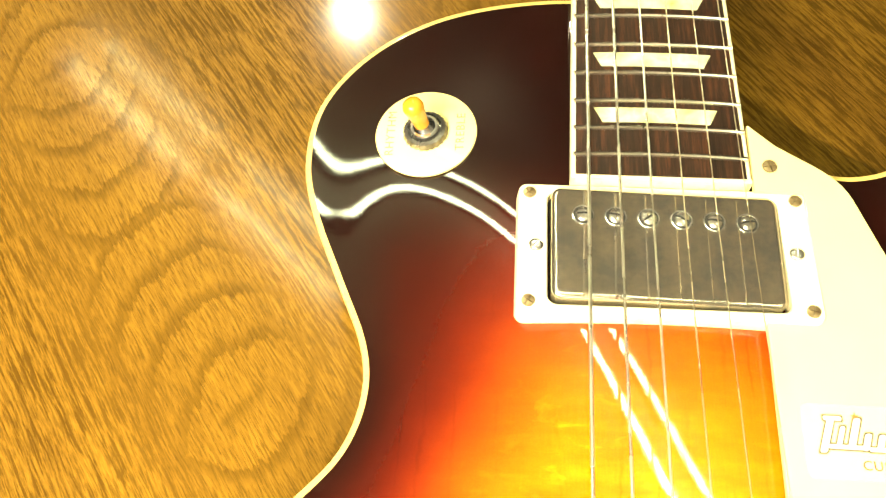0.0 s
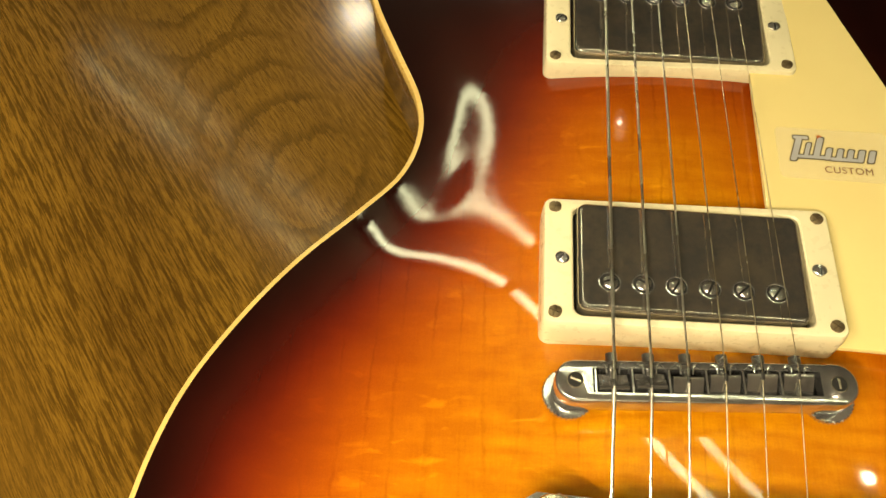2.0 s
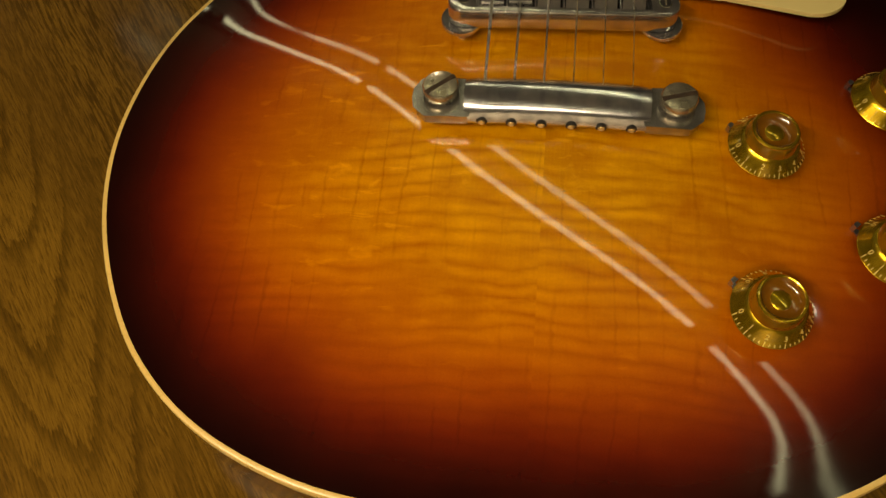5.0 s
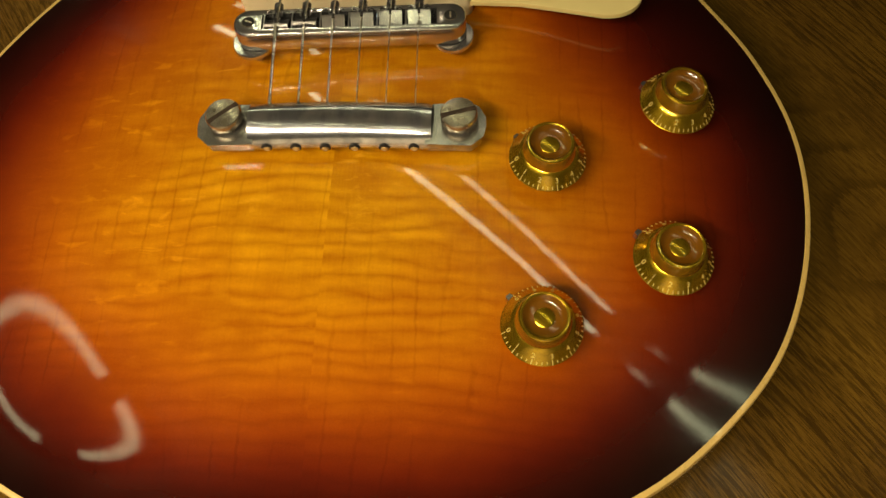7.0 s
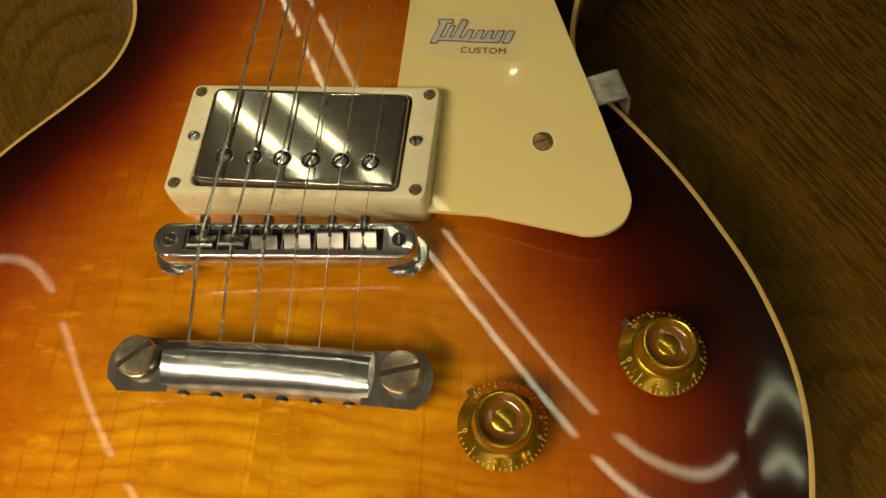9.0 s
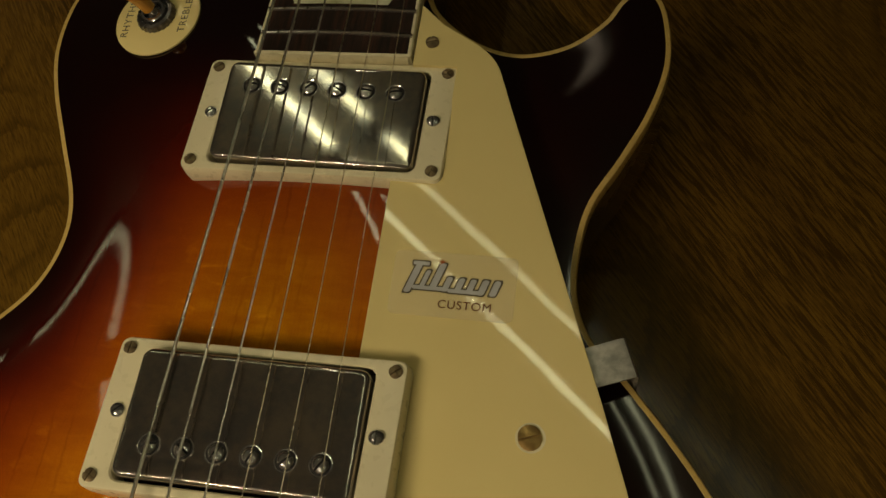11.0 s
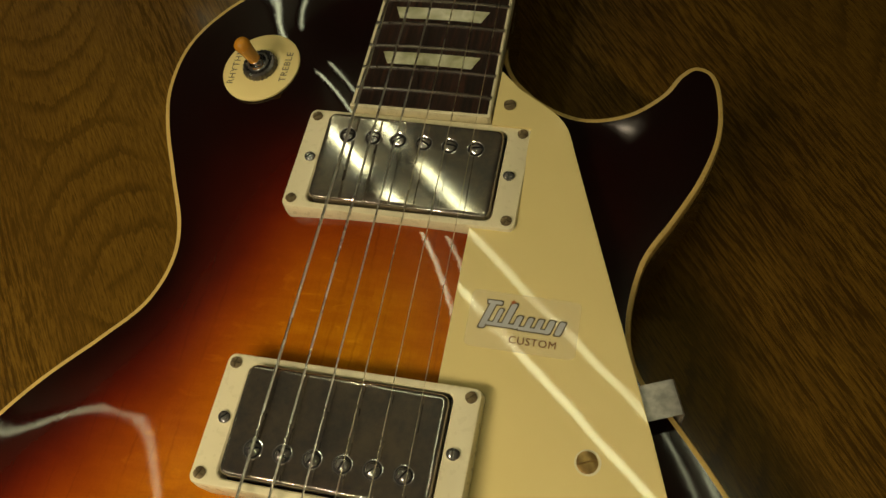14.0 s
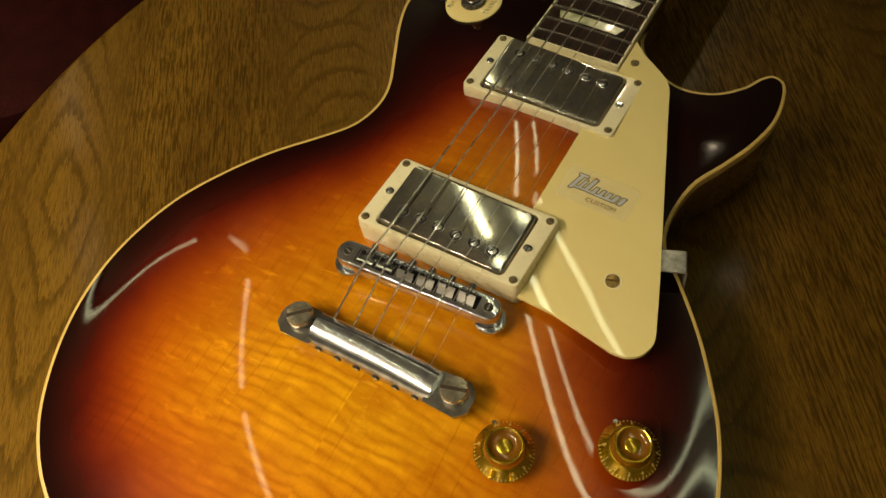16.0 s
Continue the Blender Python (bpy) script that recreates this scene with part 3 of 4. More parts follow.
def carve_field(reach):
    """How far inside the outline a spot lies, as a smooth swell from 0 on the rim towards 1; solved on three grids, coarse to fine."""
    x0, y0, u = -18.0, -20.0, None
    for step, rounds in ((1.0, 400), (0.5, 300), (0.25, 200)):
        nx, ny = int(36 / step) + 1, int(47 / step) + 1
        gx, gy = np.meshgrid(x0 + step * np.arange(nx), y0 + step * np.arange(ny))
        inside = np.zeros(gx.shape, bool)
        for (xa, ya), (xb, yb) in zip(OUTLINE, OUTLINE[1:] + OUTLINE[:1]):
            if ya != yb:
                inside ^= ((ya > gy) != (yb > gy)) & (gx < (xb - xa) * (gy - ya) / (yb - ya) + xa)
        if u is None:
            u = np.zeros(gx.shape)
        else:
            u = np.repeat(np.repeat(u, 2, 0), 2, 1)[:ny, :nx]
            u = (u + np.roll(u, 1, 0) + np.roll(u, 1, 1) + np.roll(np.roll(u, 1, 0), 1, 1)) / 4
        k = (step / reach) ** 2
        for _ in range(rounds):
            u = np.where(inside, (np.roll(u, 1, 0) + np.roll(u, -1, 0) + np.roll(u, 1, 1) + np.roll(u, -1, 1) + k) / (4 + k), 0.0)

    def at(x, y):
        fx, fy = np.clip((np.asarray(x) - x0) / step, 0, nx - 2), np.clip((np.asarray(y) - y0) / step, 0, ny - 2)
        i, j = fx.astype(int), fy.astype(int)
        a, b = fx - i, fy - j
        return (u[j, i] * (1 - a) + u[j, i + 1] * a) * (1 - b) + (u[j + 1, i] * (1 - a) + u[j + 1, i + 1] * a) * b

    return at


CARVE = carve_field(4.0)
CARVE_MID = float(CARVE(0, -4))
# height of the arch, as powers of the place across (rows) and along (columns) the body
SWELL = ((1.113, 0.108, 0.239, 0.52, -0.435, 0.048),
         (-0.024, 0.136, 0.141, 0.268, 0.366),
         (-0.128, 0.135, -0.619, -0.1),
         (0.392, 0.425, 0.242),
         (-1.164, -0.051),
         (-0.146,))


def arch(x, y):
    """Height of the carved top."""
    u = np.clip(CARVE(x, y) / CARVE_MID, 1e-4, 1.2)
    across, along = np.asarray(x) / 15.0, (np.asarray(y) + 3.0) / 20.0
    rise = sum(c * across ** i * along ** j for i, row in enumerate(SWELL) for j, c in enumerate(row))
    d = -4.0 * np.log(1 - np.clip(u * CARVE_MID, 0, 0.98))
    return RIM + u ** 2.404 * rise - 0.021 * np.exp(-(((d - 1.6) / 1.1) ** 2))


def arch_pose(x, y, lift=0.0):
    """A place on the carved top with its z along the surface normal."""
    e = 0.6
    z = float(arch(x, y))
    nrm = Vector((-(float(arch(x + e, y)) - float(arch(x - e, y))) / (2 * e), -(float(arch(x, y + e)) - float(arch(x, y - e))) / (2 * e), 1)).normalized()
    q = Vector((0, 0, 1)).rotation_difference(nrm)
    return Matrix.Translation(Vector((x, y, z)) + nrm * lift) @ q.to_matrix().to_4x4()


def body():
    bm = bmesh.new()
    loft(bm, [flat(inset(OUTLINE, 0.3), 0.0), flat(inset(OUTLINE, 0.15), 0.06), flat(inset(OUTLINE, 0.03), 0.3), flat(inset(OUTLINE, 0.03), RIM - 0.55),
              flat(inset(OUTLINE, 0.2), RIM - 0.5)], False, False)
    back = [Vector(p) for p in inset(OUTLINE, 0.3)]
    vs, _, fs, *_ = geometry.delaunay_2d_cdt(back, [(i, (i + 1) % len(back)) for i in range(len(back))], [], 1, 1e-5)
    bv = [bm.verts.new((v.x, v.y, 0.0)) for v in vs]
    for f in fs:
        bm.faces.new([bv[i] for i in f])
    bmesh.ops.remove_doubles(bm, verts=bm.verts, dist=1e-4)
    part("body", bm, MAHOGANY, guitar, "dark cherry mahogany back and sides")
    bm = bmesh.new()
    loft(bm, [flat(inset(OUTLINE, d), z) for d, z in ((0.1, RIM - 0.56), (0.0, RIM - 0.53), (0.0, RIM - 0.10), (0.03, RIM - 0.03), (0.09, RIM), (0.2, RIM + 0.005), (0.24, RIM - 0.1))], False, False)
    part("binding", bm, BINDING, guitar, "aged cream edge binding")
    # the carved top, fitted inside the binding
    from_edge = inset(OUTLINE, 0.19)
    pts = [Vector(p) for p in from_edge]
    n = len(pts)
    step = 0.3
    xs, ys = np.meshgrid(np.arange(-17, 17, step), np.arange(-19, 26, step))
    xs = xs + step / 2 * (np.arange(xs.shape[0]) % 2)[:, None]
    keep = CARVE(xs, ys) > 0.09
    pts += [Vector((float(a), float(b))) for a, b in zip(xs[keep], ys[keep])]
    vs, _, fs, *_ = geometry.delaunay_2d_cdt(pts, [(i, (i + 1) % n) for i in range(n)], [], 1, 1e-5)
    vx, vy = np.array([v.x for v in vs]), np.array([v.y for v in vs])
    vz = arch(vx, vy)
    vz[:n] = RIM
    bm = bmesh.new()
    bv = [bm.verts.new((x, y, z)) for x, y, z in zip(vx.tolist(), vy.tolist(), vz.tolist())]
    for f in fs:
        bm.faces.new([bv[i] for i in f])
    top = part("carved_top", bm, MAPLE, guitar, "glossy flame maple top in amber to dark brown burst", crease=180)
    # even shading of the polished arch
    slope = np.zeros((2, len(vx)))
    for e in (0.35, 0.55, 0.8):
        slope += np.array([(arch(vx + e, vy) - arch(vx - e, vy)) / (6 * e), (arch(vx, vy + e) - arch(vx, vy - e)) / (6 * e)])
    nrm = np.stack([-slope[0], -slope[1], np.ones(len(vx))], 1)
    nrm /= np.linalg.norm(nrm, axis=1)[:, None]
    top.data.normals_split_custom_set_from_vertices(nrm.tolist())
    # the finish: amber round the bridge, reds outside it, near black at the rim and over the upper bout
    far = -4.6 * np.log(1 - np.clip(CARVE(vx, vy), 0, 0.98))
    up = np.clip((vy - 7.6) / 10.8, 0, 1) ** 1.45
    low = np.clip((-1 - vy) / 6, 0, 1)
    reach = 1.0 + 0.08 * low - 0.16 * np.clip((vx - 6) / 6, 0, 1) - 0.27 * np.clip((vx - 4) / 4, 0, 1) * np.clip((vy + 4) / 4, 0, 1) - 0.12 * np.clip((vy + 1) / 6, 0, 1) * np.clip((-3 - vx) / 4, 0, 1)
    reach = reach + 0.1 * np.exp(-((vx - 0.5) / 4.0) ** 2) * np.clip((vy + 4) / 8, 0, 1)
    b = (0.81 + 0.03 * low) * (1 - np.exp(-(np.clip(far * reach, 0, 20) / 5.7) ** 1.18)) * (1 - up)
    att = top.data.attributes.new("burst", "FLOAT", "POINT")
    att.data.foreach_set("value", b.astype(np.float32))


body()

# fretboard, neck and strings
SCALE_LENGTH = 62.9
NUT_Y = 62.9


def fret_y(n):
    return 0.25 + SCALE_LENGTH / 2 ** (n / 12)


def board_z(y):
    return 5.45 - 0.056 * (y - 17.0)


def board_half(y):
    return 2.82 - (y - 17.0) / (NUT_Y - 17.0) * 0.67


def neck():
    arc = [i / 8 * 2 - 1 for i in range(9)]
    crown = lambda s: -0.12 * s * s

    def section(y, half, drop):
        z = board_z(y)
        return [(-0.05 + half * s, y, z + crown(s)) for s in arc] + [(-0.05 + half, y, z - drop), (-0.05 - half, y, z - drop)]

    y0, y1 = 17.0, NUT_Y
    board = part("fretboard", loft(bmesh.new(), [section(y, board_half(y) - 0.14, 0.6) for y in (y0 + 0.14, 30, 45, y1)]), ROSEWOOD, guitar, "dark rosewood fretboard")
    for s in (-1, 1):
        bm = bmesh.new()
        loft(bm, [[(-0.05 + s * (board_half(y) - a), y, board_z(y) - 0.12 + b) for a, b in ((0.145, 0.0), (0.145, -0.5), (0.0, -0.5), (0.0, -0.06), (0.05, 0.0))] for y in (y0, 30, 45, y1)])
        part("edge_binding", bm, CREAM, board, "cream fretboard binding")
    bm = box(2 * board_half(y0), 0.14, 0.55, 0.03)
    part("end_binding", bm, CREAM, board, "cream fretboard binding", Matrix.Translation((-0.05, y0 + 0.07, board_z(y0) - 0.63)))
    for n in range(1, 23):
        y = fret_y(n)
        half = board_half(y) - 0.07
        path = [(-0.05 + half * s, y, board_z(y) + crown(s) + 0.02) for s in arc]
        part("fret", tube(path, 0.085, 8), FRETWIRE, board)
    for n in (3, 5, 7, 9, 12, 15, 17, 19, 21):
        ya, yb = fret_y(n - 1), fret_y(n)
        mid, span = (ya + yb) / 2 - 0.03, min(0.30, (ya - yb) * 0.27) + 0.10 * max(0, 15 - n) / 4
        half = board_half(mid) * 0.72
        bm = bmesh.new()
        cut = [half * (-0.86 + 1.72 * i / 10) for i in range(11)]
        lo = [(x - 0.1, mid - span, board_z(mid - span) + crown(x / board_half(mid)) + 0.006) for x in cut]
        hi = [(x / 0.86 - 0.1, mid + span, board_z(mid + span) + crown(x / 0.86 / board_half(mid)) + 0.006) for x in cut]
        va, vb = [bm.verts.new(p) for p in lo], [bm.verts.new(p) for p in hi]
        wa, wb = [bm.verts.new((x, y, z - 0.08)) for x, y, z in lo], [bm.verts.new((x, y, z - 0.08)) for x, y, z in hi]
        for i in range(10):
            bm.faces.new((va[i], va[i + 1], vb[i + 1], vb[i]))
            bm.faces.new((wa[i], va[i], vb[i], wb[i]) if i == 0 else (wa[i], wa[i + 1], va[i + 1], va[i]))
        part("inlay", bm, PEARL, board, "pearl trapezoid inlay")
    # the rounded neck behind the board, and a plain head
    loops = []
    for y in (19.0, 24.0, 26.0, 30, 45, NUT_Y + 0.3):
        half, depth = board_half(y) - 0.02, (3.2 if y < 25.5 else 1.75)
        z = board_z(y) - 0.6
        loops.append([(-0.05 + half * math.cos(a), y, z - depth * math.sin(a) ** 0.8) for a in [math.pi * i / 14 for i in range(15)]])
    part("neck", loft(bmesh.new(), loops), MAHOGANY, guitar, "dark cherry mahogany neck")
    z = board_z(NUT_Y)
    part("nut", box(4.3, 0.45, 0.75, 0.06), CREAM, guitar, at=Matrix.Translation((-0.05, NUT_Y + 0.2, z - 0.6)))
    head = [(-2.2, 0), (2.2, 0), (3.6, 2.5), (3.9, 10), (4.2, 17), (0, 18.2), (-4.2, 17), (-3.9, 10), (-3.6, 2.5)]
    part("headstock", slab(head, -1.4, 0.0, 0.05), MAHOGANY, guitar, at=Matrix.Translation((-0.05, NUT_Y + 0.4, z - 0.45)) @ Matrix.Rotation(radians(-15), 4, "X"))


neck()

SADDLE_Z = (7.02, 7.02, 6.99, 6.95, 6.9, 6.84)


def saddle_at(i):
    x = -2.52 + 1.04 * i
    return x, 0.0635 * (x - 0.1) + (-0.12, -0.1, -0.02, 0.05, 0.1, 0.12)[i], SADDLE_Z[i]


def strings():
    for i, (r, m) in enumerate(zip((0.057, 0.046, 0.035, 0.022, 0.017, 0.014), (STEEL, STEEL, STEEL, BRONZE, BRONZE, BRONZE))):
        x, y, z = saddle_at(i)
        nut = (-2.0 + 0.69 * i, NUT_Y, board_z(NUT_Y) + 0.12)
        path = [(-2.55 + 1.053 * i, -3.5, 6.15), (x, y - 0.05, z - 0.02), (x + 0.001, y + 0.08, z + 0.01), nut]
        part("string", tube(path, r, 8), m, guitar, "wound nickel string" if i < 3 else "plain steel string")


strings()

# ---- pickups ----
RING_SCREW = screw_mesh("ring_screw", 0.2, 0.02, 2, BRASS_DARK, 0.07, 0.05)
SIDE_SCREW = screw_mesh("height_screw", 0.22, 0.08, 1, NICKEL, 0.14, 0.06)
POLE_SCREW = screw_mesh("pole_screw", 0.25, 0.08, 1, SADDLE, 0.14)


def pickup(cy, low, high, cover_z, lean, cant, pole_side):
    """low, high: the ring's upper face at its neck and bridge side; lean, cant: the cover's slope towards the neck and across."""
    slope = (low - high) / 3.9
    top = lambda x, y: (low + high) / 2 + slope * (y - cy)
    tilt = Matrix.Rotation(math.atan(slope), 4, "X")
    out, hole = rrect(8.92, 4.56, 0.28, 6, -0.03, cy), rrect(7.12, 3.98, 0.3, 6, -0.03, cy)
    bm = bmesh.new()
    base = lambda x, y: float(arch(x, y)) - 0.25
    wide = inset(out, -0.05)
    shift = lambda d: (lambda x, y: top(x, y) - d)
    loft(bm, [flat(wide, base), flat(wide, shift(0.55)), flat(out, shift(0.06)), flat(inset(out, 0.03), shift(0.015)), flat(inset(out, 0.09), top), flat(inset(hole, -0.05), top),
              flat(hole, shift(0.05)), flat(hole, shift(0.8))], False, False)
    ring = part("pickup_ring", bm, CREAM, guitar, "cream plastic pickup surround")
    for sx in (-1, 1):
        for dy in (-1.93, 1.93):
            x, y = -0.03 + sx * 4.12, cy + dy
            at = Matrix.Translation((x, y, top(x, y) + 0.0)) @ tilt @ Matrix.Rotation(random.random() * 3, 4, "Z")
            placed("screw", RING_SCREW, ring, "dark brass cross-head screw", at @ Matrix.Translation((0, 0, 0.05)))
        x = -0.03 + sx * 3.9
        placed("height_screw", SIDE_SCREW, ring, "nickel slotted screw", Matrix.Translation((x, cy, top(x, cy) + 0.06)) @ tilt @ Matrix.Rotation(1.2 + sx * 0.4, 4, "Z"))
    cz = lambda x, y: cover_z + lean * (y - cy) + cant * (x + 0.03)
    tilt = Matrix.Rotation(-math.atan(cant), 4, "Y") @ Matrix.Rotation(math.atan(lean), 4, "X")
    shape = rrect(6.92, 3.78, 0.32, 8, -0.03, cy)
    loops = [flat(shape, lambda x, y: cz(x, y) - 0.9)]
    for i in range(6):
        a = i / 5 * math.pi / 2
        loops.append(flat(inset(shape, 0.16 * (1 - math.cos(a))), lambda x, y, dz=0.16 * (1 - math.sin(a)): cz(x, y) - dz))
    loops.append(flat(inset(shape, 0.2), cz))
    cover = part("pickup_cover", loft(bmesh.new(), loops), COVER, guitar, "tarnished nickel pickup cover")
    for i in range(6):
        x, y = -0.03 - 2.5 + 1.0 * i, cy + pole_side * 0.93
        m = Matrix.Translation((x, y, cz(x, y) + 0.003)) @ tilt
        part("pole_hole", lathe([(0.30, -0.02), (0.30, 0.004), (0.05, 0.005)], 20), BLACK, cover, at=m)
        part("hole_rim", lathe([(0.36, -0.01), (0.34, 0.012), (0.315, 0.016), (0.295, 0.002)], 24, False), NICKEL, cover, at=m)
        placed("pole_screw", POLE_SCREW, cover, "bright slotted pole screw", m @ Matrix.Translation((0, 0, 0.05)) @ Matrix.Rotation(random.uniform(-1.2, 1.2), 4, "Z"))
    part("pickup_base", box(7.0, 3.86, 0.3, 0.1), BLACK, guitar, at=Matrix.Translation((-0.03, cy, cover_z - 1.0)))


pickup(14.62, 5.10, 5.46, 5.52, -0.02, -0.04, 1)
pickup(4.02, 6.08, 6.47, 6.48, -0.05, -0.04, -1)

# ---- bridge and tailpiece ----


def bridge():
    a, b = Vector((-3.6, -0.17, 6.92)), Vector((3.82, 0.22, 6.70))
    mid, d = (a + b) / 2, (b - a)
    m = Matrix.Translation(mid) @ Matrix.Rotation(math.atan2(d.y, d.x), 4, "Z") @ Matrix.Rotation(math.atan2(-d.z, d.xy.length), 4, "Y")
    root = new("bridge")
    root.parent = guitar
    root.empty_display_size = 0.02
    mm = m.copy()
    mm.translation = mm.translation * 0.01
    root.matrix_basis = mm
    tagged(root, "shiny nickel bridge with six notched saddles")
    outer = [(x, y) for x, y in rrect(8.55, 1.22, 0.58, 8)]
    bm = bmesh.new()
    slim = lambda pts, k: [(x, y * k) for x, y in pts]
    hole8 = []
    for x, y in outer:
        hole8.append((max(-3.22, min(3.22, x)), max(-0.36, min(0.36, y))))
    loft(bm, [flat(slim(outer, 0.9), -0.95), flat(outer, -0.8), flat(outer, -0.08), flat(inset(outer, 0.04), -0.02), flat(inset(outer, 0.1), 0.0), flat(hole8, 0.0), flat(hole8, -0.6)], True, True)
    part("bridge_bar", bm, NICKEL, root)
    # black plate standing for the shade deep in the slot
    part("slot_shade", box(6.4, 0.7, 0.05, 0.01), BLACK, root, at=Matrix.Translation((0, 0, -0.55)))
    for i in range(6):
        x, y, z = saddle_at(i)
        local = m.inverted() @ Vector((x, y, z))
        lx, ly = local.x, local.y
        bm = bmesh.new()
        w = 0.42
        peak = local.z + 0.02
        prof = [(-0.40, -0.5), (0.14, -0.5), (0.14, peak - 0.03), (0.10, peak), (0.05, peak - 0.01), (-0.40, peak - 0.33)]
        if i < 2:
            prof = [(-y, z) for y, z in prof][::-1]
        loft(bm, [[(lx + s, ly + py, pz) for py, pz in prof] for s in (-w, w)])
        part("notch", tube([(lx, ly - 0.06, peak), (lx, ly + 0.15, peak)], 0.05, 8), DARK_NICKEL, root)
        part("saddle", bm, SADDLE, root, "nickel saddle", crease=10)
        part("saddle_screw", tube([(lx, -0.5, -0.18), (lx, 0.6, -0.18)], 0.1, 10), NICKEL, root)
        part("screw_head", tube([(lx, 0.54, -0.06), (lx, 0.58, -0.06), (lx, 0.78, -0.06), (lx, 0.80, -0.06)], 0.17, 14), DARK_NICKEL, root, "dark knurled screw head")
        part("screw_collar", tube([(lx, 0.36, -0.08), (lx, 0.46, -0.08)], 0.15, 12), DARK_NICKEL, root)
        part("partition", box(0.07, 0.7, 0.58, 0.015), NICKEL, root, at=Matrix.Translation((lx - 0.49, 0, -0.58)))
        part("retainer_wire", tube([(lx - 0.42, 0.40, 0.02), (lx - 0.3, 0.5, 0.05), (lx - 0.2, 0.42, 0.06), (lx - 0.17, 0.2, 0.0)], 0.03, 6), NICKEL, root)
        part("retainer_wire", tube([(lx + 0.42, 0.40, 0.02), (lx + 0.3, 0.5, 0.05), (lx + 0.2, 0.42, 0.06), (lx + 0.17, 0.2, 0.0)], 0.03, 6), NICKEL, root)
    for s in (-1, 1):
        x = s * d.length / 2
        part("post", lathe([(0.25, -2.3), (0.25, 0.0), (0.21, 0.015), (0.05, 0.016)], 18), STUD, root, at=Matrix.Translation((x, 0, 0)))
        part("post_hole", lathe([(0.22, 0.0), (0.22, 0.024), (0.02, 0.025)], 16), BLACK, root, at=Matrix.Translation((x, 0, 0)))
        part("post_slot", box(0.3, 0.07, 0.012, 0.004), STUD, root, at=Matrix.Translation((x, 0, 0.022)) @ Matrix.Rotation(0.6 + s, 4, "Z"))
        teeth = [(0.74 + 0.035 * (i % 2)) for i in range(72)]
        bm = bmesh.new()
        ring = lambda k, z: [(teeth[i] * k * math.cos(2 * math.pi * i / 72), teeth[i] * k * math.sin(2 * math.pi * i / 72), z) for i in range(72)]
        loft(bm, [ring(0.95, -1.24), ring(1, -1.2), ring(1, -1.04), ring(0.95, -1.0), ring(0.3, -0.99)])
        part("thumbwheel", bm, NICKEL, root, "knurled nickel thumbwheel", Matrix.Translation((x + s * 0.06, -0.05, 0)))


bridge()


def tailpiece():
    root = new("tailpiece")
    root.parent = guitar
    root.empty_display_size = 0.02
    root.matrix_basis = Matrix.Translation((0.0006, -0.0393, 0.0))
    tagged(root, "worn nickel stop tailpiece held by two slotted studs")
    # cross-section of the bar, swept along a slightly bowed line
    prof = [(0.62, 5.5), (0.72, 5.8), (0.68, 6.14), (0.60, 6.24), (0.36, 6.37), (0.28, 6.415), (0.22, 6.43), (0.12, 6.425), (-0.12, 6.385), (-0.36, 6.305), (-0.57, 6.19), (-0.74, 6.04), (-0.86, 5.85), (-0.925, 5.64), (-0.86, 5.48), (-0.5, 5.4), (0.2, 5.4)]
    loops = []
    for i in range(17):
        s = -1 + i / 8
        k = 1.0 if abs(s) < 0.99 else 0.94
        loops.append([(3.28 * s, y * k - 0.02 + 0.05 * (1 - s * s), 5.9 + (z - 5.9) * k + 0.06 * (1 - s * s)) for y, z in prof])
    part("tail_bar", loft(bmesh.new(), loops), TAIL, root, "worn nickel bar")
    for s in (-1, 1):
        ear = [(3.15, 0.62), (3.15, -0.88), (4.66, -0.9), (5.0, -0.58), (5.06, -0.2), (5.04, 0.12), (4.82, 0.52), (4.6, 0.66)]
        pts = [(s * x, y) for x, y in ear][:: -s]
        part("tail_ear", slab(pts, 5.45, 6.0, 0.12, 4), EAR, root)
        bm = lathe([(0.42, 4.6), (0.42, 6.1), (0.6, 6.11), (0.65, 6.16), (0.65, 6.43), (0.6, 6.5), (0.4, 6.53), (0.02, 6.53)], 32)
        stud = part("stud", bm, STUD, root, "aged slotted stud", Matrix.Translation((s * 4.19 + 0.04, 0.03, 0)))
        ang = 0.72 if s < 0 else 0.28
        part("slot", box(1.24, 0.17, 0.05, 0.01), RUST, stud, "rusty screw slot", Matrix.Translation((0, 0, 6.49)) @ Matrix.Rotation(ang, 4, "Z"))
    for i in range(6):
        x = -2.62 + 1.056 * i
        part("ball_end", lathe([(0.13, -0.1), (0.14, 0.0), (0.12, 0.05), (0.07, 0.08), (0.04, 0.06)], 14), BRASS, root, "brass string ball", Matrix.Translation((x, -0.90, 5.66)) @ Matrix.Rotation(radians(80), 4, "X"))
        part("string_hole", tube([(x, -0.925, 5.68), (x, -0.8, 5.70)], 0.2, 14), BLACK, root)


tailpiece()

# ---- pickguard ----


def guard_z(x, y):
    return 5.37 - 0.037 * (x - 4.7) - 0.03 * (y - 9.5)


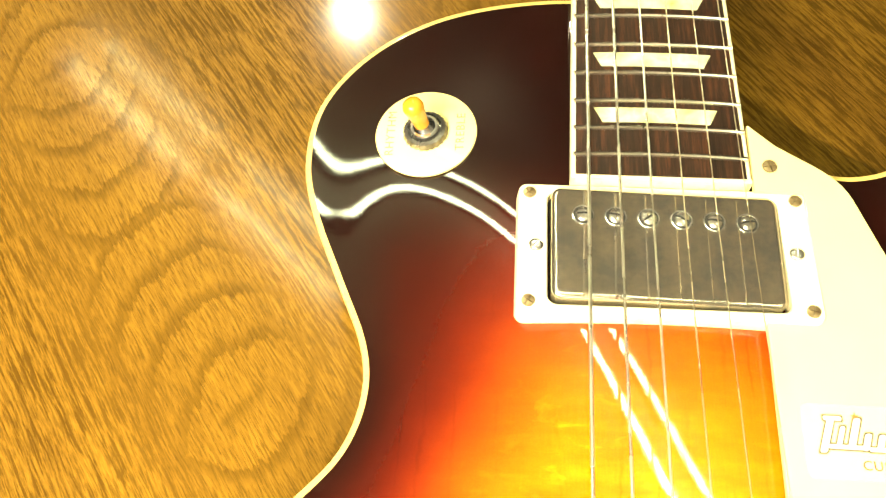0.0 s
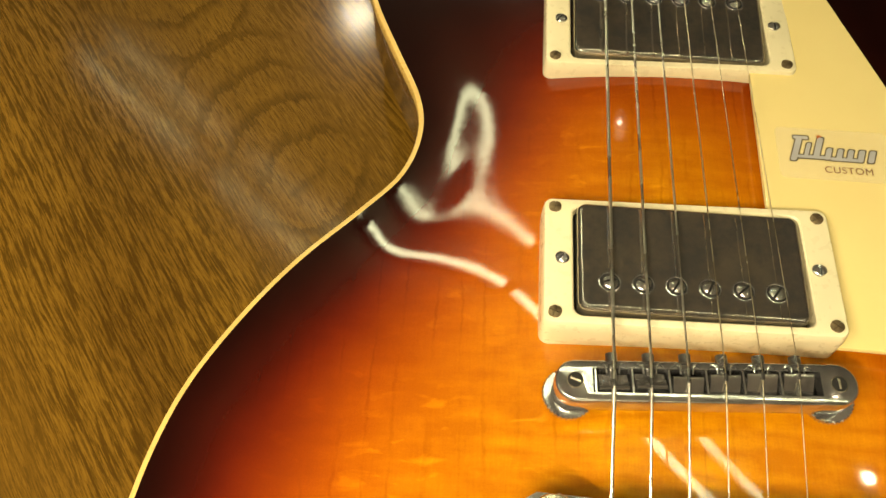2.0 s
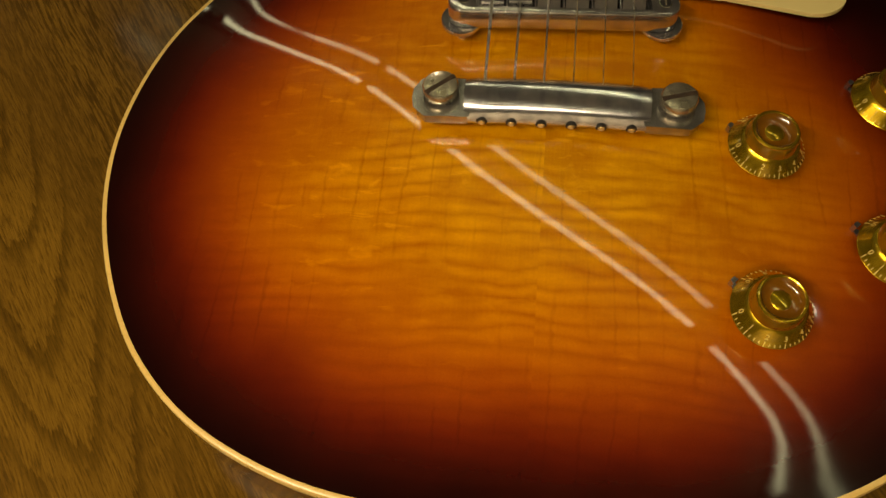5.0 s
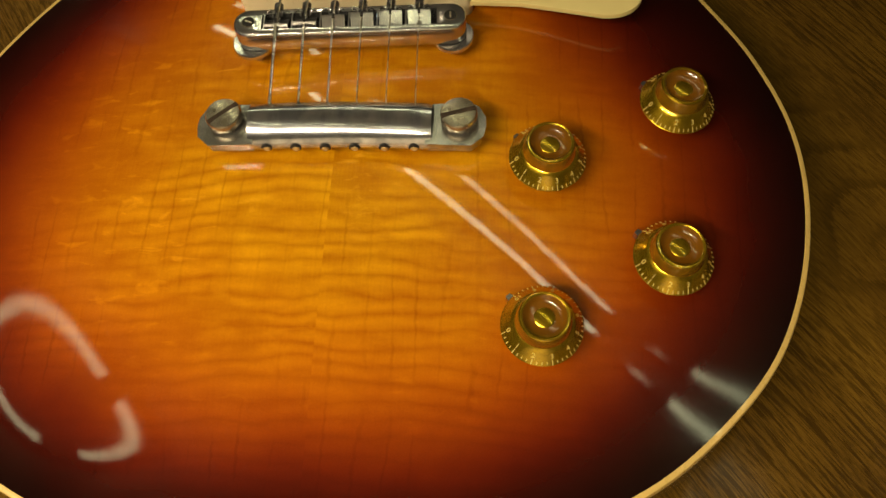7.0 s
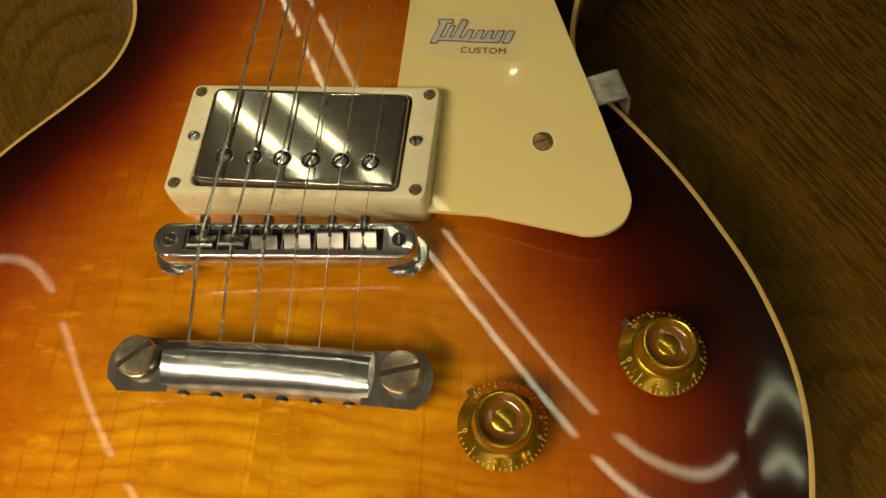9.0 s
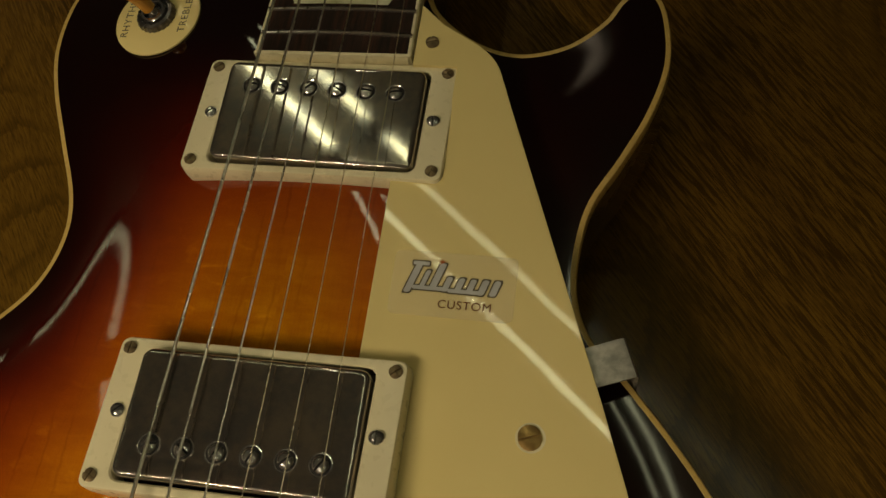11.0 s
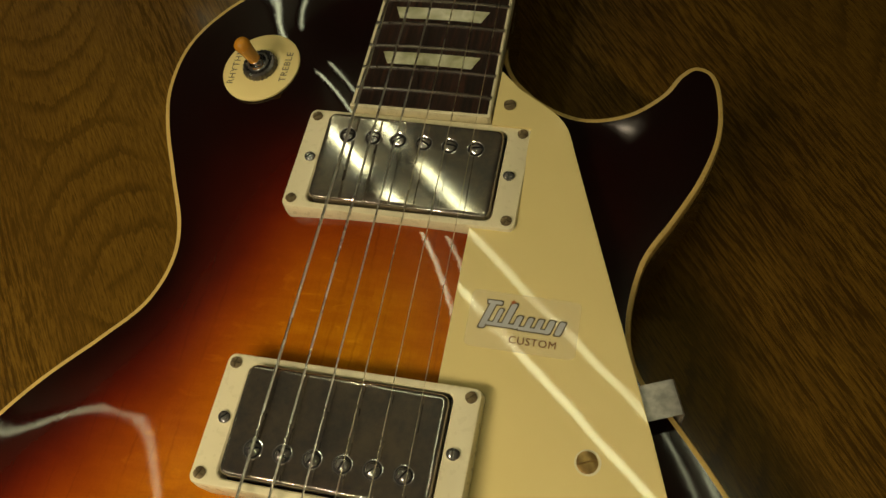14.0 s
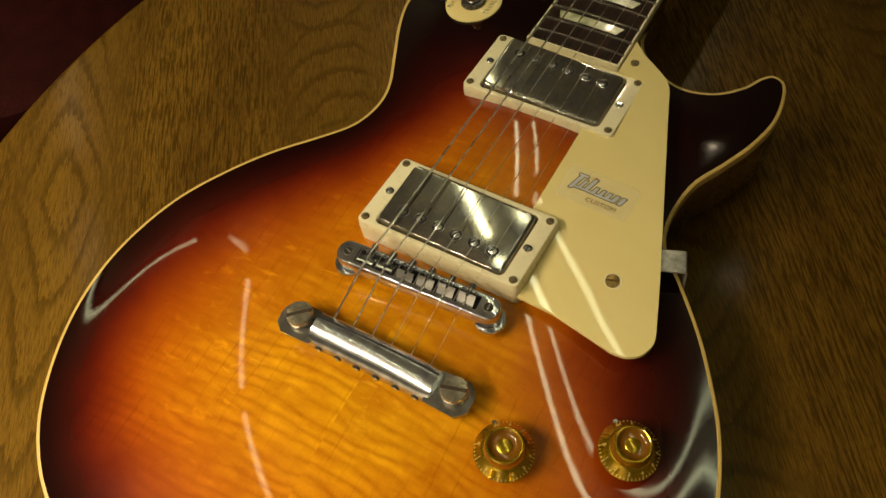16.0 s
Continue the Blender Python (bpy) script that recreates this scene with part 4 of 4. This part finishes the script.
def pickguard():
    corner = spline([(10.75, 3.4), (10.98, 2.55), (10.75, 1.75), (10.1, 1.28), (9.3, 1.2)], 4, False)
    pts = [(2.78, 12.45), (2.78, 6.2), (4.40, 6.2), (4.40, 1.8), (6.3, 1.75), (7.8, 1.5)] + corner[::-1] + [(9.95, 5.7), (8.2, 10.4), (6.45, 15.1)]
    pts += spline([(6.05, 16.2), (5.75, 16.95), (5.3, 17.5), (4.6, 18.0)], 3, False) + [(3.7, 18.55), (2.84, 19.3), (2.84, 16.8), (4.36, 16.8), (4.36, 12.45)]
    guard = part("pickguard", slab(pts, lambda x, y: guard_z(x, y) - 0.2, guard_z, 0.03, 2), GUARD, guitar, "glossy cream pickguard")
    big = screw_mesh("guard_screw", 0.36, 0.04, 1, BRASS_DULL, 0.1, 0.06)
    small = screw_mesh("guard_screw", 0.23, 0.03, 2, BRASS_DARK, 0.07, 0.05)
    tilt = Matrix.Rotation(0.037, 4, "Y") @ Matrix.Rotation(-0.03, 4, "X")
    part("screw_recess", lathe([(0.40, -0.05), (0.43, 0.012), (0.36, 0.004), (0.3, -0.02), (0.02, -0.02)], 28), CREAM, guard, at=Matrix.Translation((8.02, 4.6, guard_z(8.02, 4.6))) @ tilt)
    placed("screw", big, guard, "brass slotted screw", Matrix.Translation((8.0, 4.6, guard_z(8.0, 4.6) + 0.055)) @ tilt @ Matrix.Rotation(0.35, 4, "Z"))
    placed("screw", small, guard, "dark brass screw", Matrix.Translation((3.4, 17.75, guard_z(3.4, 17.75) + 0.05)) @ tilt @ Matrix.Rotation(0.3, 4, "Z"))
    # the support bracket: out from below the guard, then bent down to the side
    out = Vector((0.93, 0.36, 0)).normalized()
    along = Vector((-0.36, 0.93, 0)).normalized()
    p = Vector((9.62, 6.9, guard_z(9.62, 6.9) - 0.24))
    line = [p - out * 1.0, p, p + out * 0.92, p + out * 1.08 + Vector((0, 0, -0.05)), p + out * 1.14 + Vector((0, 0, -0.2)), p + out * 1.14 + Vector((0, 0, -1.9))]
    bm = bmesh.new()
    loops = []
    for i, c in enumerate(line):
        thick = Vector((0, 0, -0.1)) if i < 3 else (out * -0.1 + Vector((0, 0, -0.03)))
        loops.append([tuple(c + along * 0.6), tuple(c - along * 0.6), tuple(c - along * 0.6 + thick), tuple(c + along * 0.6 + thick)])
    part("bracket", loft(bm, loops), ZINC, guard, "bare metal support bracket")
    # the clear sticker with a silver mark and a small line of print
    m = Matrix.Translation((5.27, 8.93, guard_z(5.27, 8.93) + 0.012)) @ tilt @ Matrix.Rotation(0.0, 4, "Z")
    part("sticker", slab(rrect(3.8, 2.1, 0.22), 0.0, 0.012, 0.004, 1), FILM, guard, "clear rounded sticker with a silver mark", m)
    sticker_m = m @ Matrix.Translation((0, 0, 0.016))
    # strokes of the mark: slanted bars of differing height joined by a foot
    strokes = [(-1.25, 0.02, 0.95, 0.2), (-0.88, 0.0, 0.62, 0.14), (-0.5, 0.12, 0.88, 0.2), (-0.18, -0.1, 0.48, 0.18), (0.2, -0.1, 0.46, 0.18), (0.55, -0.12, 0.48, 0.18), (0.92, -0.12, 0.5, 0.2), (1.28, -0.12, 0.5, 0.2)]
    lean = 0.32
    for k, (material, grow, z, nm) in enumerate(((GREY_INK, 0.045, 0.0, "mark_outline"), (SILVER, 0.0, 0.004, "mark"))):
        for x, y, h, w in strokes:
            pts = [(x + px + lean * py, y + 0.12 + py) for px, py in rrect(w + 2 * grow, h + 2 * grow, 0.07, 3, 0, 0)]
            part(nm, loft(bmesh.new(), [flat(pts, zz) for zz in (z, z + 0.004)]), material, guard, "silver logo shape" if k else "dark outline of the logo", sticker_m)
        for x, y, w in ((-0.7, -0.27, 1.1), (0.35, -0.3, 1.0), (-1.05, 0.52, 0.5)):
            pts = rrect(w + 2 * grow, 0.12 + 2 * grow, 0.05, 3, x, y + 0.12)
            part(nm, loft(bmesh.new(), [flat(pts, zz) for zz in (z + 0.001, z + 0.0045)]), material, guard, "silver logo shape" if k else "dark outline of the logo", sticker_m)
    star = [((0.13 if i % 2 == 0 else 0.05) * math.sin(i * math.pi / 5) - 0.42, (0.13 if i % 2 == 0 else 0.05) * math.cos(i * math.pi / 5) + 0.72) for i in range(10)]
    part("star", loft(bmesh.new(), [flat(star, zz) for zz in (0.0, 0.006)]), ORANGE_INK, guard, "small orange star", sticker_m)
    letters("CUSTOM", 0.38, BROWN_INK, guard, Matrix.Translation((0, 0, 0)) @ Matrix(sticker_m) @ Matrix.Translation((0.42, -0.64, 0.004)), "brown printed word CUSTOM", 1.1)


pickguard()

# ---- knobs and switch ----


def tick_mesh(length):
    ob = part("tick", box(length, 0.03, 0.014, 0.004), GOLD_INK)
    me = ob.data
    bpy.data.objects.remove(ob)
    return me


LONG_TICK, SHORT_TICK = tick_mesh(0.2), tick_mesh(0.1)


def knob(x, y, turn):
    root = new("knob")
    root.parent = guitar
    root.empty_display_size = 0.02
    m = arch_pose(x, y, 0.68) @ Matrix.Rotation(turn, 4, "Z")
    mm = m.copy()
    mm.translation = mm.translation * 0.01
    root.matrix_basis = mm
    tagged(root, "translucent amber and gold bell-shaped control knob")
    part("skirt", lathe([(1.24, 0.0), (1.31, 0.02), (1.32, 0.10), (1.27, 0.16), (1.04, 0.46), (0.94, 0.58), (0.86, 0.62)], 48), AMBER_GOLD, root, "gold-backed amber skirt")
    part("cap", lathe([(0.93, 0.56), (0.89, 0.66), (0.83, 1.00), (0.78, 1.06), (0.73, 1.08), (0.68, 1.05)], 48, False), AMBER_MID, root, "translucent amber cap")
    part("dish", lathe([(0.70, 1.06), (0.60, 0.94), (0.49, 0.88), (0.33, 0.86), (0.05, 0.86)], 48, False), AMBER_DARK, root, "deep amber hollow of the cap")
    part("cap_ring", lathe([(0.82, 1.0), (0.82, 1.04), (0.78, 1.085), (0.74, 1.09), (0.71, 1.07)], 40, False), AMBER_GOLD, root)
    part("cap_disc", lathe([(0.34, 0.8), (0.34, 0.90), (0.28, 0.94), (0.02, 0.95)], 28), AMBER_GOLD, root, "gold centre disc")
    for i in range(11):
        a = radians(195 + 30 * i)
        lm = Matrix.Translation((1.13 * math.cos(a), 1.13 * math.sin(a), 0.362)) @ Matrix.Rotation(a + math.pi / 2, 4, "Z") @ Matrix.Rotation(radians(53), 4, "X")
        letters(str(i), 0.27, GOLD_INK, root, lm, name="numeral")
    for i in range(41):
        a = radians(195 + 7.5 * i)
        big = i % 4 == 0
        tick = Matrix.Translation((1.275 * math.cos(a), 1.275 * math.sin(a), 0.148)) @ Matrix.Rotation(a, 4, "Z") @ Matrix.Rotation(radians(53), 4, "Y")
        placed("tick", LONG_TICK if big else SHORT_TICK, root, at=tick)
    part("shaft", lathe([(0.3, -0.69), (0.3, 0.2), (0.05, 0.21)], 16), DARK_NICKEL, root, "dark metal control shaft")
    part("foot_ring", lathe([(1.24, -0.02), (1.335, 0.0), (1.34, 0.05), (1.30, 0.09)], 48, False), AMBER_GOLD, root)
    return root


def pointer(x, y, a):
    m = arch_pose(x, y, 0.02) @ Matrix.Rotation(a, 4, "Z")
    pts = [(0.3, 0.2), (0.3, -0.2), (1.1, -0.16), (1.52, -0.05), (1.55, 0.0), (1.52, 0.05), (1.1, 0.16)]
    bm = bmesh.new()
    loft(bm, [flat(pts[::-1], z) for z in (0.0, 0.05)])
    tip = [(1.40, 0.12), (1.40, -0.12), (1.56, -0.09), (1.56, 0.09)]
    loft(bm, [flat(tip[::-1], 0.0), flat(tip[::-1], 0.34)])
    part("knob_pointer", bm, NICKEL, guitar, "small nickel dial pointer", m)


for kx, ky, kt in ((7.3, -5.1, 0.0), (11.88, -2.45, 0.1), (7.16, -11.15, 0.0), (11.42, -8.6, 0.05)):
    knob(kx, ky, kt)
    pointer(kx, ky, radians(135))


def toggle():
    root = new("toggle_switch")
    root.parent = guitar
    root.empty_display_size = 0.02
    m = arch_pose(-7.66, 19.28, 0.02)
    mm = m.copy()
    mm.translation = mm.translation * 0.01
    root.matrix_basis = mm
    tagged(root, "selector switch with amber tip on a cream washer")
    part("washer", lathe([(1.70, 0.0), (1.74, 0.02), (1.74, 0.09), (1.70, 0.12), (0.6, 0.12)], 64), GUARD, root, "cream round washer with faded words")
    letters("RHYTHM", 0.42, GREY_INK, root, Matrix.Translation((-1.2, 0, 0.125)) @ Matrix.Rotation(radians(90), 4, "Z"), "grey printed word RHYTHM", 1.15)
    letters("TREBLE", 0.42, GREY_INK, root, Matrix.Translation((1.2, 0, 0.125)) @ Matrix.Rotation(radians(90), 4, "Z"), "grey printed word TREBLE", 1.15)
    bm = bmesh.new()
    ring = lambda k, z: [((0.74 + 0.04 * (i % 2)) * k * math.cos(2 * math.pi * i / 48), (0.74 + 0.04 * (i % 2)) * k * math.sin(2 * math.pi * i / 48), z) for i in range(48)]
    loft(bm, [ring(1, 0.12), ring(1, 0.26), ring(0.93, 0.36), ring(0.78, 0.40), ring(0.70, 0.24), ring(0.2, 0.2)])
    part("nut", bm, DARK_NICKEL, root, "knurled nickel nut")
    part("bushing", lathe([(0.5, 0.2), (0.5, 0.46), (0.46, 0.5), (0.38, 0.5), (0.36, 0.46), (0.36, 0.24)], 32, False), NICKEL, root, "threaded nickel bushing")
    part("well", lathe([(0.37, 0.2), (0.37, 0.26), (0.02, 0.265)], 24), BLACK, root)
    lean = Matrix.Translation((0, 0, 0.24)) @ Matrix.Rotation(radians(-9), 4, "Y") @ Matrix.Rotation(radians(1), 4, "X")
    part("lever", lathe([(0.30, 0.0), (0.24, 0.16), (0.16, 0.3), (0.14, 0.6)], 20), NICKEL, root, at=lean)
    part("tip", lathe([(0.20, 0.36), (0.27, 0.42), (0.28, 0.65), (0.30, 0.95), (0.34, 1.22), (0.36, 1.36), (0.31, 1.52), (0.18, 1.61), (0.02, 1.64)], 28), AMBER_TIP, root, "amber plastic tip", lean)


toggle()
